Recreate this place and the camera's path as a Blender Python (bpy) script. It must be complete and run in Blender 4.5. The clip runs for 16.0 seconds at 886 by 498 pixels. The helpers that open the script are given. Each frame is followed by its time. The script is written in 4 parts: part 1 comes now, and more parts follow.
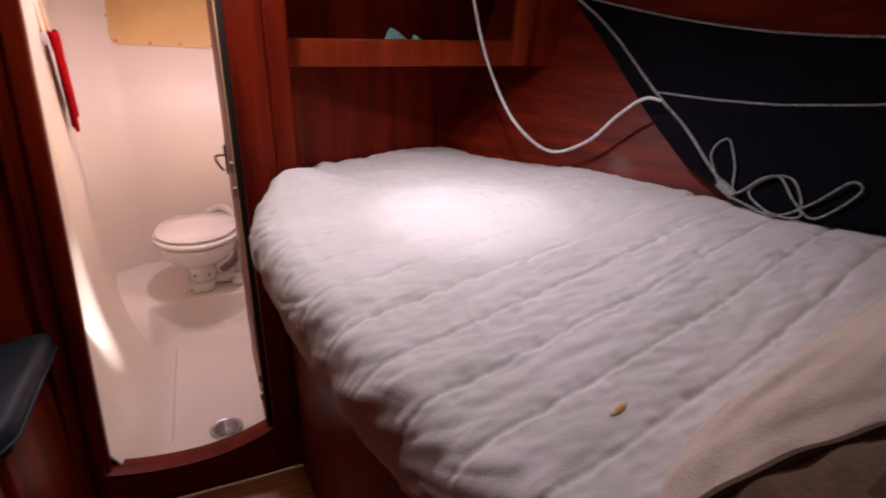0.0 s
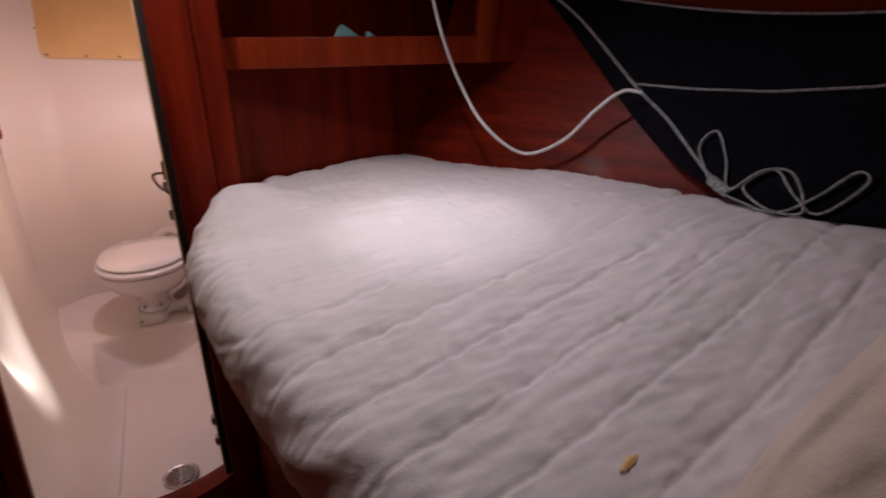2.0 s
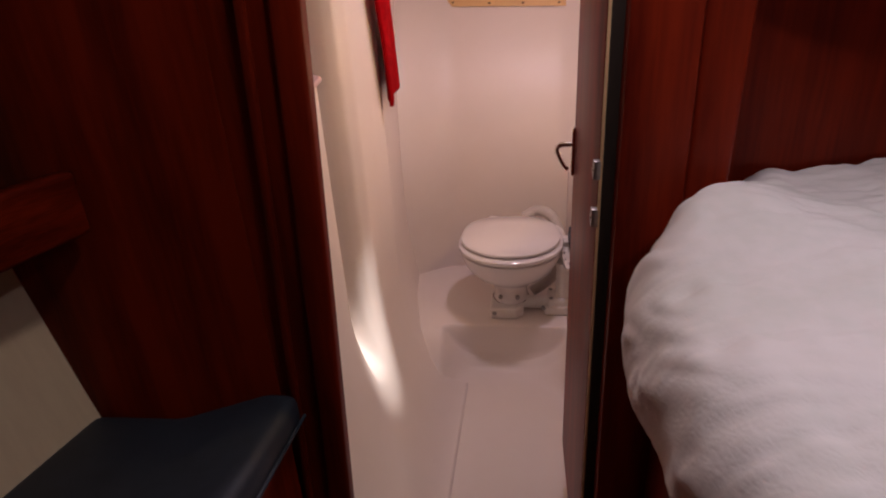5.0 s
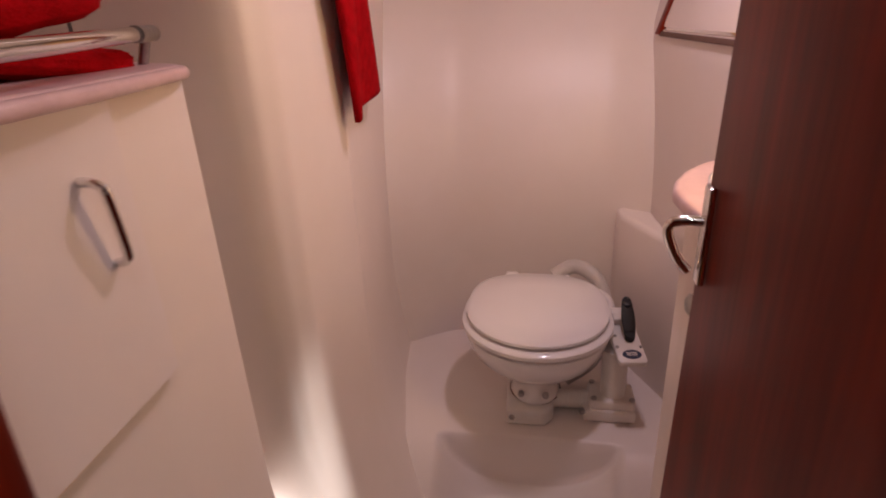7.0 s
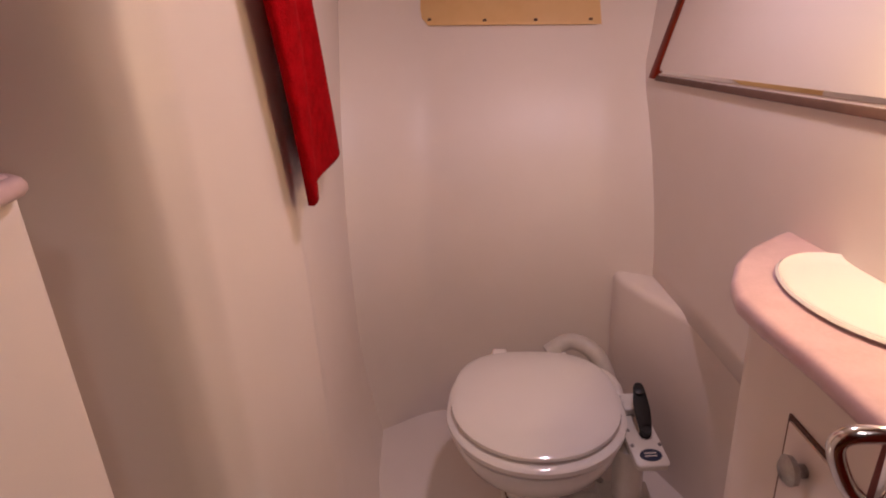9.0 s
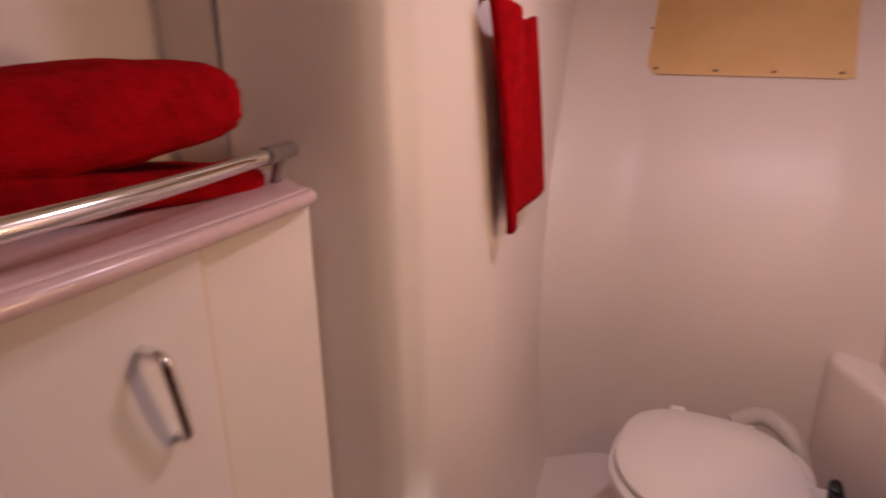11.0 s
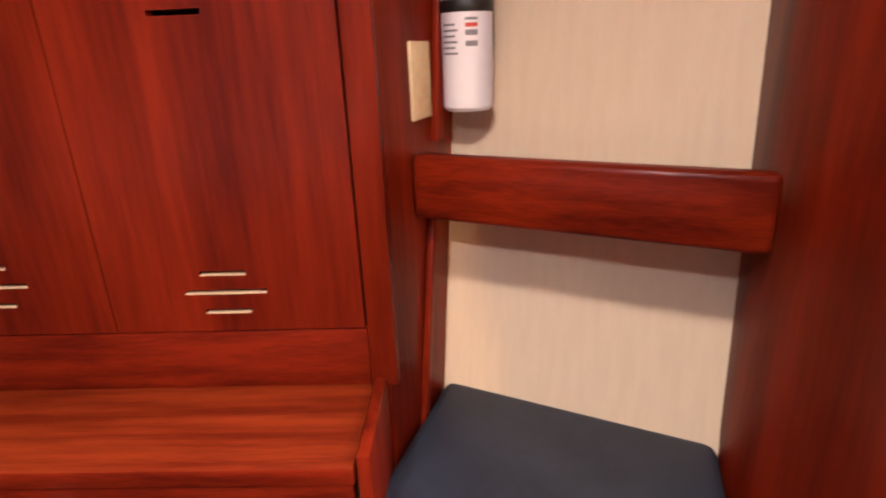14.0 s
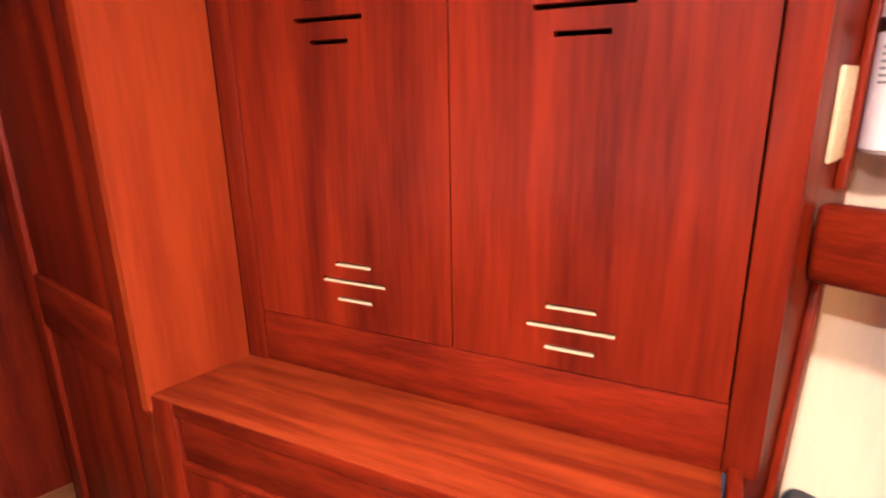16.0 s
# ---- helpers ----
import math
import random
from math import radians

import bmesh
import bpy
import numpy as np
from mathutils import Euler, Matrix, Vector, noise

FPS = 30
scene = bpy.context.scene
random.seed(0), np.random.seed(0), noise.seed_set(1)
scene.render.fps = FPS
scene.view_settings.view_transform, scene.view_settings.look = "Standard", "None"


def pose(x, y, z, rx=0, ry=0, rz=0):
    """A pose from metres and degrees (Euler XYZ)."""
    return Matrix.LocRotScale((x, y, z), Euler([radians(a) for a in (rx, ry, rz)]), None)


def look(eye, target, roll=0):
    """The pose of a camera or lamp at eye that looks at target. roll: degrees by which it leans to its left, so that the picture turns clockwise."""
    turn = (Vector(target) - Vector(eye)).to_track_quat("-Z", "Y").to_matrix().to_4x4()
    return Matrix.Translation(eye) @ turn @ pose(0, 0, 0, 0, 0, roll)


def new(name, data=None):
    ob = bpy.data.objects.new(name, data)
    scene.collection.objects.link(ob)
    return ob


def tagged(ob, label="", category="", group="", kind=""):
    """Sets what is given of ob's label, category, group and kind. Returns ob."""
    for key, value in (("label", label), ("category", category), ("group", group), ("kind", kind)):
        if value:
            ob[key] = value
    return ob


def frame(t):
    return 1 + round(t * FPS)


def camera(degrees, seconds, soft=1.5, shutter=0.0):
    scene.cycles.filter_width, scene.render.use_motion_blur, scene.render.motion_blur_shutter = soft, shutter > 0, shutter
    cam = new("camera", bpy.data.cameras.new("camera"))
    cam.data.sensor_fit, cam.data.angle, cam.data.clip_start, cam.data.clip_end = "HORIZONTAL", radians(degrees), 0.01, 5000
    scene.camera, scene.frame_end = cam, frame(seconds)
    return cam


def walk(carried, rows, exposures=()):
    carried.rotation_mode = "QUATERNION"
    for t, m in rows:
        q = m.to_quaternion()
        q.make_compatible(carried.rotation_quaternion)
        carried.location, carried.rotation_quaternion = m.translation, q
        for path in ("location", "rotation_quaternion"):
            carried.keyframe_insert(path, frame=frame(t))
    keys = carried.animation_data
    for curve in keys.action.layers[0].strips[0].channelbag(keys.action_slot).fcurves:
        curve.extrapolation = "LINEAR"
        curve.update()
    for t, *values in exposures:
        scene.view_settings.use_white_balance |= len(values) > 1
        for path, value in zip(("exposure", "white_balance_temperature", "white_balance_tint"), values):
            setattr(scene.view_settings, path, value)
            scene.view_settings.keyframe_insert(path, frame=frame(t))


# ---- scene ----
cam = camera(77.2, 16.0, 1.9, 0.4)
PATH = [
    (0, (0.074, -1.651, 1.565), (0.798, 0.04, 0.78), 1.3),
    (0.5, (0.077, -1.636, 1.557), (0.992, -0.03, 0.794), 2.2),
    (1, (0.154, -1.586, 1.559), (1.131, -0.021, 0.788), 1.5),
    (1.5, (0.176, -1.52, 1.524), (1.133, 0.064, 0.764), 0.6),
    (2, (0.157, -1.511, 1.519), (0.968, 0.154, 0.764), -0.5),
    (2.5, (0.136, -1.445, 1.503), (0.689, 0.327, 0.757), -0.8),
    (3, (0.091, -1.304, 1.453), (0.352, 0.534, 0.71), -1.2),
    (3.5, (0.103, -1.161, 1.416), (0.042, 0.685, 0.647), -2.7),
    (4, (0.078, -1.062, 1.412), (-0.163, 0.765, 0.613), -2.0),
    (6.5, (-0.03, -0.296, 1.298), (-0.36, 1.508, 0.5), -4.1),
    (7, (-0.045, -0.137, 1.287), (-0.386, 1.676, 0.514), -2.8),
    (7.5, (-0.073, 0.005, 1.284), (-0.384, 1.827, 0.52), -3.2),
    (8, (-0.139, 0.114, 1.289), (-0.318, 1.958, 0.535), -3.6),
    (10.3, (-0.087, 0.127, 1.352), (-0.548, 1.986, 0.776), -1.3),
    (10.5, (-0.093, 0.113, 1.353), (-0.633, 1.954, 0.788), -0.8),
    (11, (-0.067, 0.037, 1.349), (-0.966, 1.734, 0.787), -0.9),
    (11.5, (0.021, -0.019, 1.357), (-1.42, 1.24, 0.776), -2.3),
    (12, (0.031, -0.079, 1.352), (-1.703, 0.735, 0.776), -2.3),
    (12.5, (0.053, -0.106, 1.378), (-1.825, 0.152, 0.739), -3.2),
    (13, (0.04, -0.165, 1.357), (-1.856, -0.334, 0.744), -2.5),
    (13.5, (0.06, -0.186, 1.341), (-1.776, -0.66, 0.702), -1.6),
    (14, (0.063, -0.218, 1.333), (-1.694, -0.894, 0.658), -2.3),
    (14.5, (0.06, -0.262, 1.318), (-1.605, -1.146, 0.648), -2.5),
    (15, (0.068, -0.321, 1.304), (-1.44, -1.449, 0.631), -2.2),
    (15.5, (0.077, -0.371, 1.309), (-1.322, -1.641, 0.651), -1.5),
    (16, (0.087, -0.409, 1.329), (-1.261, -1.779, 0.774), -1.1),
]
walk(cam, [(t, look(eye, aim, roll)) for t, eye, aim, roll in PATH],
     [(0, 0.7), (0.7, 0.4), (2.0, 0.2), (3.5, 0.0), (6.5, 0.0), (8.0, -0.2), (11.5, -0.15), (12.5, 0.0), (13.0, 1.2), (13.5, 2.3), (14.0, 2.8), (15.0, 3.15), (16.0, 3.8)])


# ---- light ----
world = bpy.data.worlds.new("night")
scene.world = world
world.use_nodes = True
world.node_tree.nodes["Background"].inputs[0].default_value = (0.02, 0.02, 0.025, 1)
world.node_tree.nodes["Background"].inputs[1].default_value = 0.3


def lamp(name, kind, at, aim, watts, colour, size=0.1, cone=60, blend=0.5):
    data = bpy.data.lights.new(name, kind)
    data.energy, data.color = watts, colour
    if kind == "AREA":
        data.shape, data.size = "DISK", size
    else:
        data.shadow_soft_size = size
    if kind == "SPOT":
        data.spot_size, data.spot_blend = radians(cone), blend
    ob = new(name, data)
    ob.matrix_world = look(at, aim)
    return ob


lamp("cabin_lamp", "AREA", (0.08, -0.24, 1.93), (0.02, -0.26, 0), 2.0, (1.0, 0.88, 0.86), 0.12)
lamp("reading_lamp", "SPOT", (0.62, -0.42, 1.88), (0.60, -0.62, 1.05), 13.0, (0.95, 0.91, 1.0), 0.03, 150, 1.0)
lamp("berth_spot", "SPOT", (0.62, -0.42, 1.90), (0.66, -0.43, 1.05), 7.0, (0.97, 0.95, 1.0), 0.015, 44, 1.0)
lamp("head_lamp", "AREA", (0.10, 0.96, 1.92), (0.06, 0.94, 0), 4.4, (1.0, 0.79, 0.94), 0.10)
# added spot, stands in for the lamp's glossy reflection in the wall cove
lamp("cove_glint_spot", "SPOT", (0.0, 0.80, 1.90), (-0.42, 0.60, 0.52), 170.0, (1.0, 0.93, 0.90), 0.02, 10, 0.9)
lamp("basin_lamp", "POINT", (0.325, 0.66, 1.31), (0.30, 0.66, 1.0), 5.5, (1.0, 0.65, 0.34), 0.03)


# ---- materials ----
def material(name, colour, rough=0.5, metal=0.0, dark=None, scale=8.0, stretch=(1, 1, 1), bump=0.0, bump_scale=60.0, coat=0.0, fine=0.3, sheen=0.0, turn=0.0):
    """Two scales of colour variation and a fine relief, laid out in metres."""
    m = bpy.data.materials.new(name)
    m.use_nodes = True
    nt = m.node_tree
    n, l = nt.nodes, nt.links
    b = n["Principled BSDF"]
    b.inputs["Roughness"].default_value, b.inputs["Metallic"].default_value = rough, metal
    b.inputs["Coat Weight"].default_value, b.inputs["Coat Roughness"].default_value = coat, 0.12
    b.inputs["Sheen Weight"].default_value = sheen
    geo = n.new("ShaderNodeNewGeometry")
    mp = n.new("ShaderNodeMapping")
    mp.inputs["Scale"].default_value = stretch
    spin = n.new("ShaderNodeMapping")
    spin.inputs["Rotation"].default_value = (0, 0, radians(turn))
    l.new(geo.outputs["Position"], spin.inputs["Vector"])
    l.new(spin.outputs[0], mp.inputs["Vector"])
    dark = dark or tuple(c * 0.86 for c in colour)
    big, small = n.new("ShaderNodeTexNoise"), n.new("ShaderNodeTexNoise")
    big.inputs["Scale"].default_value, big.inputs["Detail"].default_value = scale, 5
    small.inputs["Scale"].default_value, small.inputs["Detail"].default_value = scale * 7, 4
    for t in (big, small):
        l.new(mp.outputs[0], t.inputs["Vector"])
    mix = n.new("ShaderNodeMath")
    mix.operation = "MULTIPLY_ADD"
    l.new(small.outputs["Fac"], mix.inputs[0])
    mix.inputs[1].default_value = fine
    l.new(big.outputs["Fac"], mix.inputs[2])
    ramp = n.new("ShaderNodeValToRGB")
    ramp.color_ramp.elements[0].position, ramp.color_ramp.elements[0].color = 0.40 + fine * 0.3, (*dark, 1)
    ramp.color_ramp.elements[1].position, ramp.color_ramp.elements[1].color = 0.62 + fine * 0.6, (*colour, 1)
    l.new(mix.outputs[0], ramp.inputs[0])
    l.new(ramp.outputs[0], b.inputs["Base Color"])
    if bump:
        t, bp = n.new("ShaderNodeTexNoise"), n.new("ShaderNodeBump")
        t.inputs["Scale"].default_value, t.inputs["Detail"].default_value = bump_scale, 4
        l.new(mp.outputs[0], t.inputs["Vector"])
        bp.inputs["Strength"].default_value, bp.inputs["Distance"].default_value = bump, 0.004
        l.new(t.outputs["Fac"], bp.inputs["Height"])
        l.new(bp.outputs[0], b.inputs["Normal"])
    return m


RED, REDD = (0.20, 0.0155, 0.0035), (0.085, 0.0058, 0.0018)
M = {
    "wood_v": material("mahogany_upright_grain", RED, 0.42, 0, REDD, 5, (3.2, 3.2, 0.25), 0.05, 30, 0.04, 0.35),
    "wood_h": material("mahogany_level_grain", RED, 0.42, 0, REDD, 7, (0.6, 0.6, 5), 0.06, 30, 0.04, 0.45),
    "wood_y": material("mahogany_long_grain", RED, 0.35, 0, REDD, 7, (6, 0.5, 6), 0.06, 30, 0.2, 0.45),
    "wood_o": material("light_mahogany", (0.26, 0.031, 0.006), 0.42, 0, (0.17, 0.016, 0.0035), 5, (3.5, 3.5, 0.25), 0.05, 30, 0.15, 0.4),
    "wood_oh": material("light_mahogany_long_grain", (0.26, 0.033, 0.007), 0.42, 0, (0.13, 0.012, 0.003), 6, (8, 0.5, 8), 0.05, 30, 0.1, 0.4, turn=-18.9),
    "sole": material("teak_sole", (0.36, 0.13, 0.045), 0.4, 0, (0.2, 0.06, 0.02), 8, (0.5, 6, 1), 0.1, 30, 0.1, 0.5),
    "gel": material("gelcoat", (0.80, 0.71, 0.66), 0.42, 0, (0.77, 0.68, 0.62), 2.5, (1, 1, 1), 0.02, 12, 0.0, 0.2),
    "gelw": material("white_gelcoat_door", (0.80, 0.71, 0.68), 0.3, 0, (0.77, 0.68, 0.65), 3, (1, 1, 1), 0.02, 12, 0.1, 0.2),
    "pink": material("pink_laminate", (0.66, 0.46, 0.47), 0.3, 0, (0.58, 0.39, 0.40), 30, (1, 1, 1), 0.0, 60, 0.2, 0.5),
    "porc": material("porcelain", (0.82, 0.77, 0.74), 0.12, 0, (0.80, 0.75, 0.72), 3, (1, 1, 1), 0, 60, 0.4, 0.2),
    "plast": material("white_plastic", (0.76, 0.71, 0.66), 0.35, 0, (0.70, 0.64, 0.58), 14, (1, 1, 1), 0.03, 90),
    "hose": material("pale_hose", (0.55, 0.50, 0.46), 0.4, 0, None, 14),
    "black": material("black_rubber", (0.012, 0.012, 0.013), 0.45, 0, (0.006, 0.006, 0.006), 30, (1, 1, 1), 0.05, 200),
    "chrome": material("chrome", (0.82, 0.80, 0.78), 0.14, 1.0, (0.74, 0.72, 0.70), 20),
    "steel": material("dull_steel", (0.42, 0.40, 0.38), 0.36, 1.0, (0.30, 0.28, 0.27), 50, (1, 1, 1), 0.1, 160),
    "quilt": material("white_quilt", (0.78, 0.68, 0.69), 0.9, 0, (0.70, 0.63, 0.62), 9, (1, 1, 1), 0.2, 260, 0, 0.4, 0.2),
    "pillow": material("beige_pillowcase", (0.70, 0.54, 0.46), 0.9, 0, (0.62, 0.46, 0.38), 10, (1, 1, 1), 0.4, 200, 0, 0.4, 0.2),
    "stripe": material("tan_print", (0.27, 0.165, 0.11), 0.9, 0, (0.17, 0.09, 0.055), 16, (1, 1, 1), 0.3, 200),
    "piping": material("brown_piping", (0.13, 0.065, 0.045), 0.8, 0, None, 40),
    "stain": material("orange_stain", (0.72, 0.38, 0.12), 0.9, 0, (0.74, 0.52, 0.30), 60),
    "towel": material("red_terry", (0.36, 0.002, 0.006), 0.95, 0, (0.22, 0.0015, 0.003), 45, (1, 1, 1), 0.6, 300, 0, 0.7),
    "navy": material("navy_vinyl", (0.026, 0.034, 0.050), 0.55, 0, (0.016, 0.021, 0.032), 9, (1, 1, 1), 0.25, 500, 0, 0.4),
    "liner": material("cream_vinyl_lining", (0.84, 0.64, 0.43), 0.75, 0, (0.80, 0.60, 0.40), 22, (1, 3, 0.4), 0.15, 160, 0, 0.5),
    "panel": material("cream_plywood_panel", (0.78, 0.52, 0.24), 0.5, 0, (0.72, 0.46, 0.20), 5, (1, 1, 1), 0.02, 40),
    "net": material("black_netting", (0.012, 0.012, 0.018), 0.9, 0, (0.006, 0.006, 0.010), 60, (1, 1, 1), 0.6, 600),
    "cord": material("white_cord", (0.78, 0.76, 0.73), 0.7, 0, (0.62, 0.60, 0.58), 120),
    "fleck": material("grey_flecked_cord", (0.50, 0.49, 0.47), 0.8, 0, (0.10, 0.10, 0.11), 210, (1, 1, 1), 0, 60, 0, 0.2),
    "teal": material("teal_cloth", (0.22, 0.42, 0.42), 0.9, 0, (0.16, 0.33, 0.34), 30, (1, 1, 1), 0.4, 200),
    "white": material("white_enamel", (0.80, 0.76, 0.78), 0.3, 0, (0.76, 0.72, 0.74), 8),
    "brass": material("cream_plate", (0.72, 0.55, 0.32), 0.45, 0, (0.62, 0.45, 0.25), 40),
    "ink_red": material("red_print", (0.6, 0.05, 0.03), 0.5),
    "ink": material("grey_print", (0.22, 0.20, 0.22), 0.5),
    "blue": material("dark_blue_badge", (0.02, 0.03, 0.07), 0.3),
    # near-black that paints in the shade of gaps and closed insides
    "dark": material("inner_shade_black", (0.02, 0.008, 0.005), 0.8),
    "ceil": material("white_headlining", (0.72, 0.66, 0.58), 0.7, 0, None, 12, (1, 1, 1), 0.2, 120),
    "strap": material("pale_wood_strip", (0.75, 0.50, 0.28), 0.6, 0, None, 20),
}
for key in ("wood_v", "wood_h", "wood_y", "wood_o", "wood_oh"):
    M[key].node_tree.nodes["Principled BSDF"].inputs["Specular IOR Level"].default_value = 0.12
    M[key].node_tree.nodes["Principled BSDF"].inputs["Coat Weight"].default_value = 0.02
M["towel"].node_tree.nodes["Principled BSDF"].inputs["Specular IOR Level"].default_value = 0.05
M["net"].node_tree.nodes["Principled BSDF"].inputs["Specular IOR Level"].default_value = 0.05
M["net"].node_tree.nodes["Principled BSDF"].inputs["Alpha"].default_value = 0.80
mirror_mat = bpy.data.materials.new("mirror_glass")
mirror_mat.use_nodes = True
mirror_mat.node_tree.nodes["Principled BSDF"].inputs["Metallic"].default_value = 1.0
mirror_mat.node_tree.nodes["Principled BSDF"].inputs["Roughness"].default_value = 0.01
mirror_mat.node_tree.nodes["Principled BSDF"].inputs["Base Color"].default_value = (0.86, 0.86, 0.85, 1)
M["mirror"] = mirror_mat
glow = bpy.data.materials.new("lit_lens")
glow.use_nodes = True
glow.node_tree.nodes["Principled BSDF"].inputs["Emission Color"].default_value = (1.0, 0.82, 0.62, 1)
glow.node_tree.nodes["Principled BSDF"].inputs["Emission Strength"].default_value = 6.0
M["glow"] = glow


# ---- mesh helpers ----
def finish(bm, mat, ob_name, smooth=None):
    bmesh.ops.recalc_face_normals(bm, faces=bm.faces)
    me = bpy.data.meshes.new(ob_name)
    bm.to_mesh(me)
    bm.free()
    me.materials.append(M[mat])
    if smooth is not None:
        for p in me.polygons:
            p.use_smooth = True
        me.set_sharp_from_angle(angle=radians(smooth))
    return me


def origin(ob):
    o = Vector(ob.location)
    while ob.parent:
        ob = ob.parent
        o += Vector(ob.location)
    return o


def part(name, bm, mat, parent, label="", smooth=40):
    """One mesh, given in world metres, linked under a thing or a part."""
    bmesh.ops.translate(bm, verts=bm.verts, vec=-origin(parent))
    ob = new(name, finish(bm, mat, name, smooth))
    ob.parent = parent
    return tagged(ob, label)


def thing(name, base, label, category, group="", kind=""):
    ob = new(name)
    ob.location = base
    ob.empty_display_size = 0.05
    return tagged(ob, label, category, group, kind)


def single(name, bm, mat, label, category, group="", kind="", smooth=40):
    """A thing of one mesh, its origin at its base."""
    lo = Vector([min(v.co[i] for v in bm.verts) for i in range(3)])
    hi = Vector([max(v.co[i] for v in bm.verts) for i in range(3)])
    base = Vector(((lo.x + hi.x) / 2, (lo.y + hi.y) / 2, lo.z))
    bmesh.ops.translate(bm, verts=bm.verts, vec=-base)
    ob = new(name, finish(bm, mat, name, smooth))
    ob.location = base
    return tagged(ob, label, category, group, kind)


def box(x0, y0, z0, x1, y1, z1, bevel=0.004, seg=2, bm=None):
    own = bmesh.new()
    v = [own.verts.new((x, y, z)) for z in (z0, z1) for x, y in ((x0, y0), (x1, y0), (x1, y1), (x0, y1))]
    for f in ((3, 2, 1, 0), (4, 5, 6, 7), (0, 1, 5, 4), (1, 2, 6, 5), (2, 3, 7, 6), (3, 0, 4, 7)):
        own.faces.new([v[i] for i in f])
    if bevel:
        bmesh.ops.bevel(own, geom=own.edges[:], offset=bevel, segments=seg, affect="EDGES", profile=0.5)
    return own


def moved(bm, m):
    bmesh.ops.transform(bm, matrix=m, verts=bm.verts)
    return bm


def joined(*parts):
    out = bmesh.new()
    for b in parts:
        me = bpy.data.meshes.new("tmp")
        b.to_mesh(me)
        b.free()
        out.from_mesh(me)
        bpy.data.meshes.remove(me)
    return out


def prism(pts, depth, bevel=0.0, seg=2):
    """A flat outline given by 3D points, thickened along depth (a vector)."""
    bm = bmesh.new()
    f = bm.faces.new([bm.verts.new(p) for p in pts])
    r = bmesh.ops.extrude_face_region(bm, geom=[f])
    bmesh.ops.translate(bm, verts=[g for g in r["geom"] if isinstance(g, bmesh.types.BMVert)], vec=depth)
    bmesh.ops.recalc_face_normals(bm, faces=bm.faces)
    if bevel:
        bmesh.ops.bevel(bm, geom=bm.edges[:], offset=bevel, segments=seg, affect="EDGES", profile=0.5)
    return bm


def slab(pts, z0, z1, bevel=0.004, seg=2):
    return prism([(x, y, z0) for x, y in pts], (0, 0, z1 - z0), bevel, seg)


def sheet(fn, nu, nv, close_u=False, thick=0.0):
    bm = bmesh.new()
    g = [[bm.verts.new(fn(i / (nu if close_u else nu - 1), j / (nv - 1))) for j in range(nv)] for i in range(nu)]
    for i in range(nu if close_u else nu - 1):
        for j in range(nv - 1):
            k = (i + 1) % nu
            bm.faces.new((g[i][j], g[k][j], g[k][j + 1], g[i][j + 1]))
    if thick:
        bmesh.ops.recalc_face_normals(bm, faces=bm.faces)
        bmesh.ops.solidify(bm, geom=bm.faces[:], thickness=thick)
    return bm


def lathe(profile, at=(0, 0, 0), n=32, sx=1.0, sy=1.0, skew=None):
    """Profile of (radius, height), turned about the upright axis; closed where the radius is 0."""
    bm = sheet(lambda u, v: (0, 0, 0), n, len(profile), True)
    bm.verts.ensure_lookup_table()
    k = 0
    for i in range(n):
        a = 2 * math.pi * i / n
        for j, (r, h) in enumerate(profile):
            x, y = r * math.cos(a) * sx, r * math.sin(a) * sy
            if skew:
                x, y = skew(x, y, h)
            bm.verts[k].co = (at[0] + x, at[1] + y, at[2] + h)
            k += 1
    bmesh.ops.remove_doubles(bm, verts=bm.verts, dist=1e-5)
    return bm


def smooth_line(pts, n=12):
    """A smooth line through points (Catmull-Rom)."""
    p = [Vector(q) for q in pts]
    p = [2 * p[0] - p[1]] + p + [2 * p[-1] - p[-2]]
    out = []
    for i in range(1, len(p) - 2):
        for k in range(n):
            t = k / n
            a, b, c, d = p[i - 1:i + 3]
            out.append(0.5 * (2 * b + (c - a) * t + (2 * a - 5 * b + 4 * c - d) * t * t + (3 * b - a - 3 * c + d) * t ** 3))
    out.append(p[-2])
    return out


def tube(pts, r, n=10):
    pts = [Vector(p) for p in pts]
    bm, rings = bmesh.new(), []
    side = None
    for i, p in enumerate(pts):
        d = (pts[min(i + 1, len(pts) - 1)] - pts[max(i - 1, 0)]).normalized()
        if side is None:
            side = d.orthogonal().normalized()
        side = (side - d * side.dot(d)).normalized()
        up = d.cross(side)
        rings.append([bm.verts.new(p + (side * math.cos(2 * math.pi * k / n) + up * math.sin(2 * math.pi * k / n)) * r) for k in range(n)])
    for a, b in zip(rings, rings[1:]):
        for k in range(n):
            bm.faces.new((a[k], a[(k + 1) % n], b[(k + 1) % n], b[k]))
    bm.faces.new(rings[0])
    bm.faces.new(rings[-1])
    return bm


def bar(p, q, r, n=12):
    return tube([p, q], r, n)


def ease(a, b, t):
    t = min(1, max(0, (t - a) / (b - a)))
    return t * t * (3 - 2 * t)


def interp(table, t):
    for (a, x), (b, y) in zip(table, table[1:]):
        if t <= b:
            return x + (y - x) * max(0, min(1, (t - a) / (b - a)))
    return table[-1][1]


CEIL = 1.95

# ---- cabin: setting ----
P0, D1, LEAN = Vector((0.922, 0.293, 1.135)), Vector((0.412, -0.911, 0)), 0.5
NH = Vector((0.911, 0.412, 0))


def hull(s, h, off=0.0):
    """A place on the sloping hull side: along it, above the berth, and inwards from it."""
    return P0 + D1 * s + NH * (LEAN * h) + Vector((0, 0, h)) - NH * off


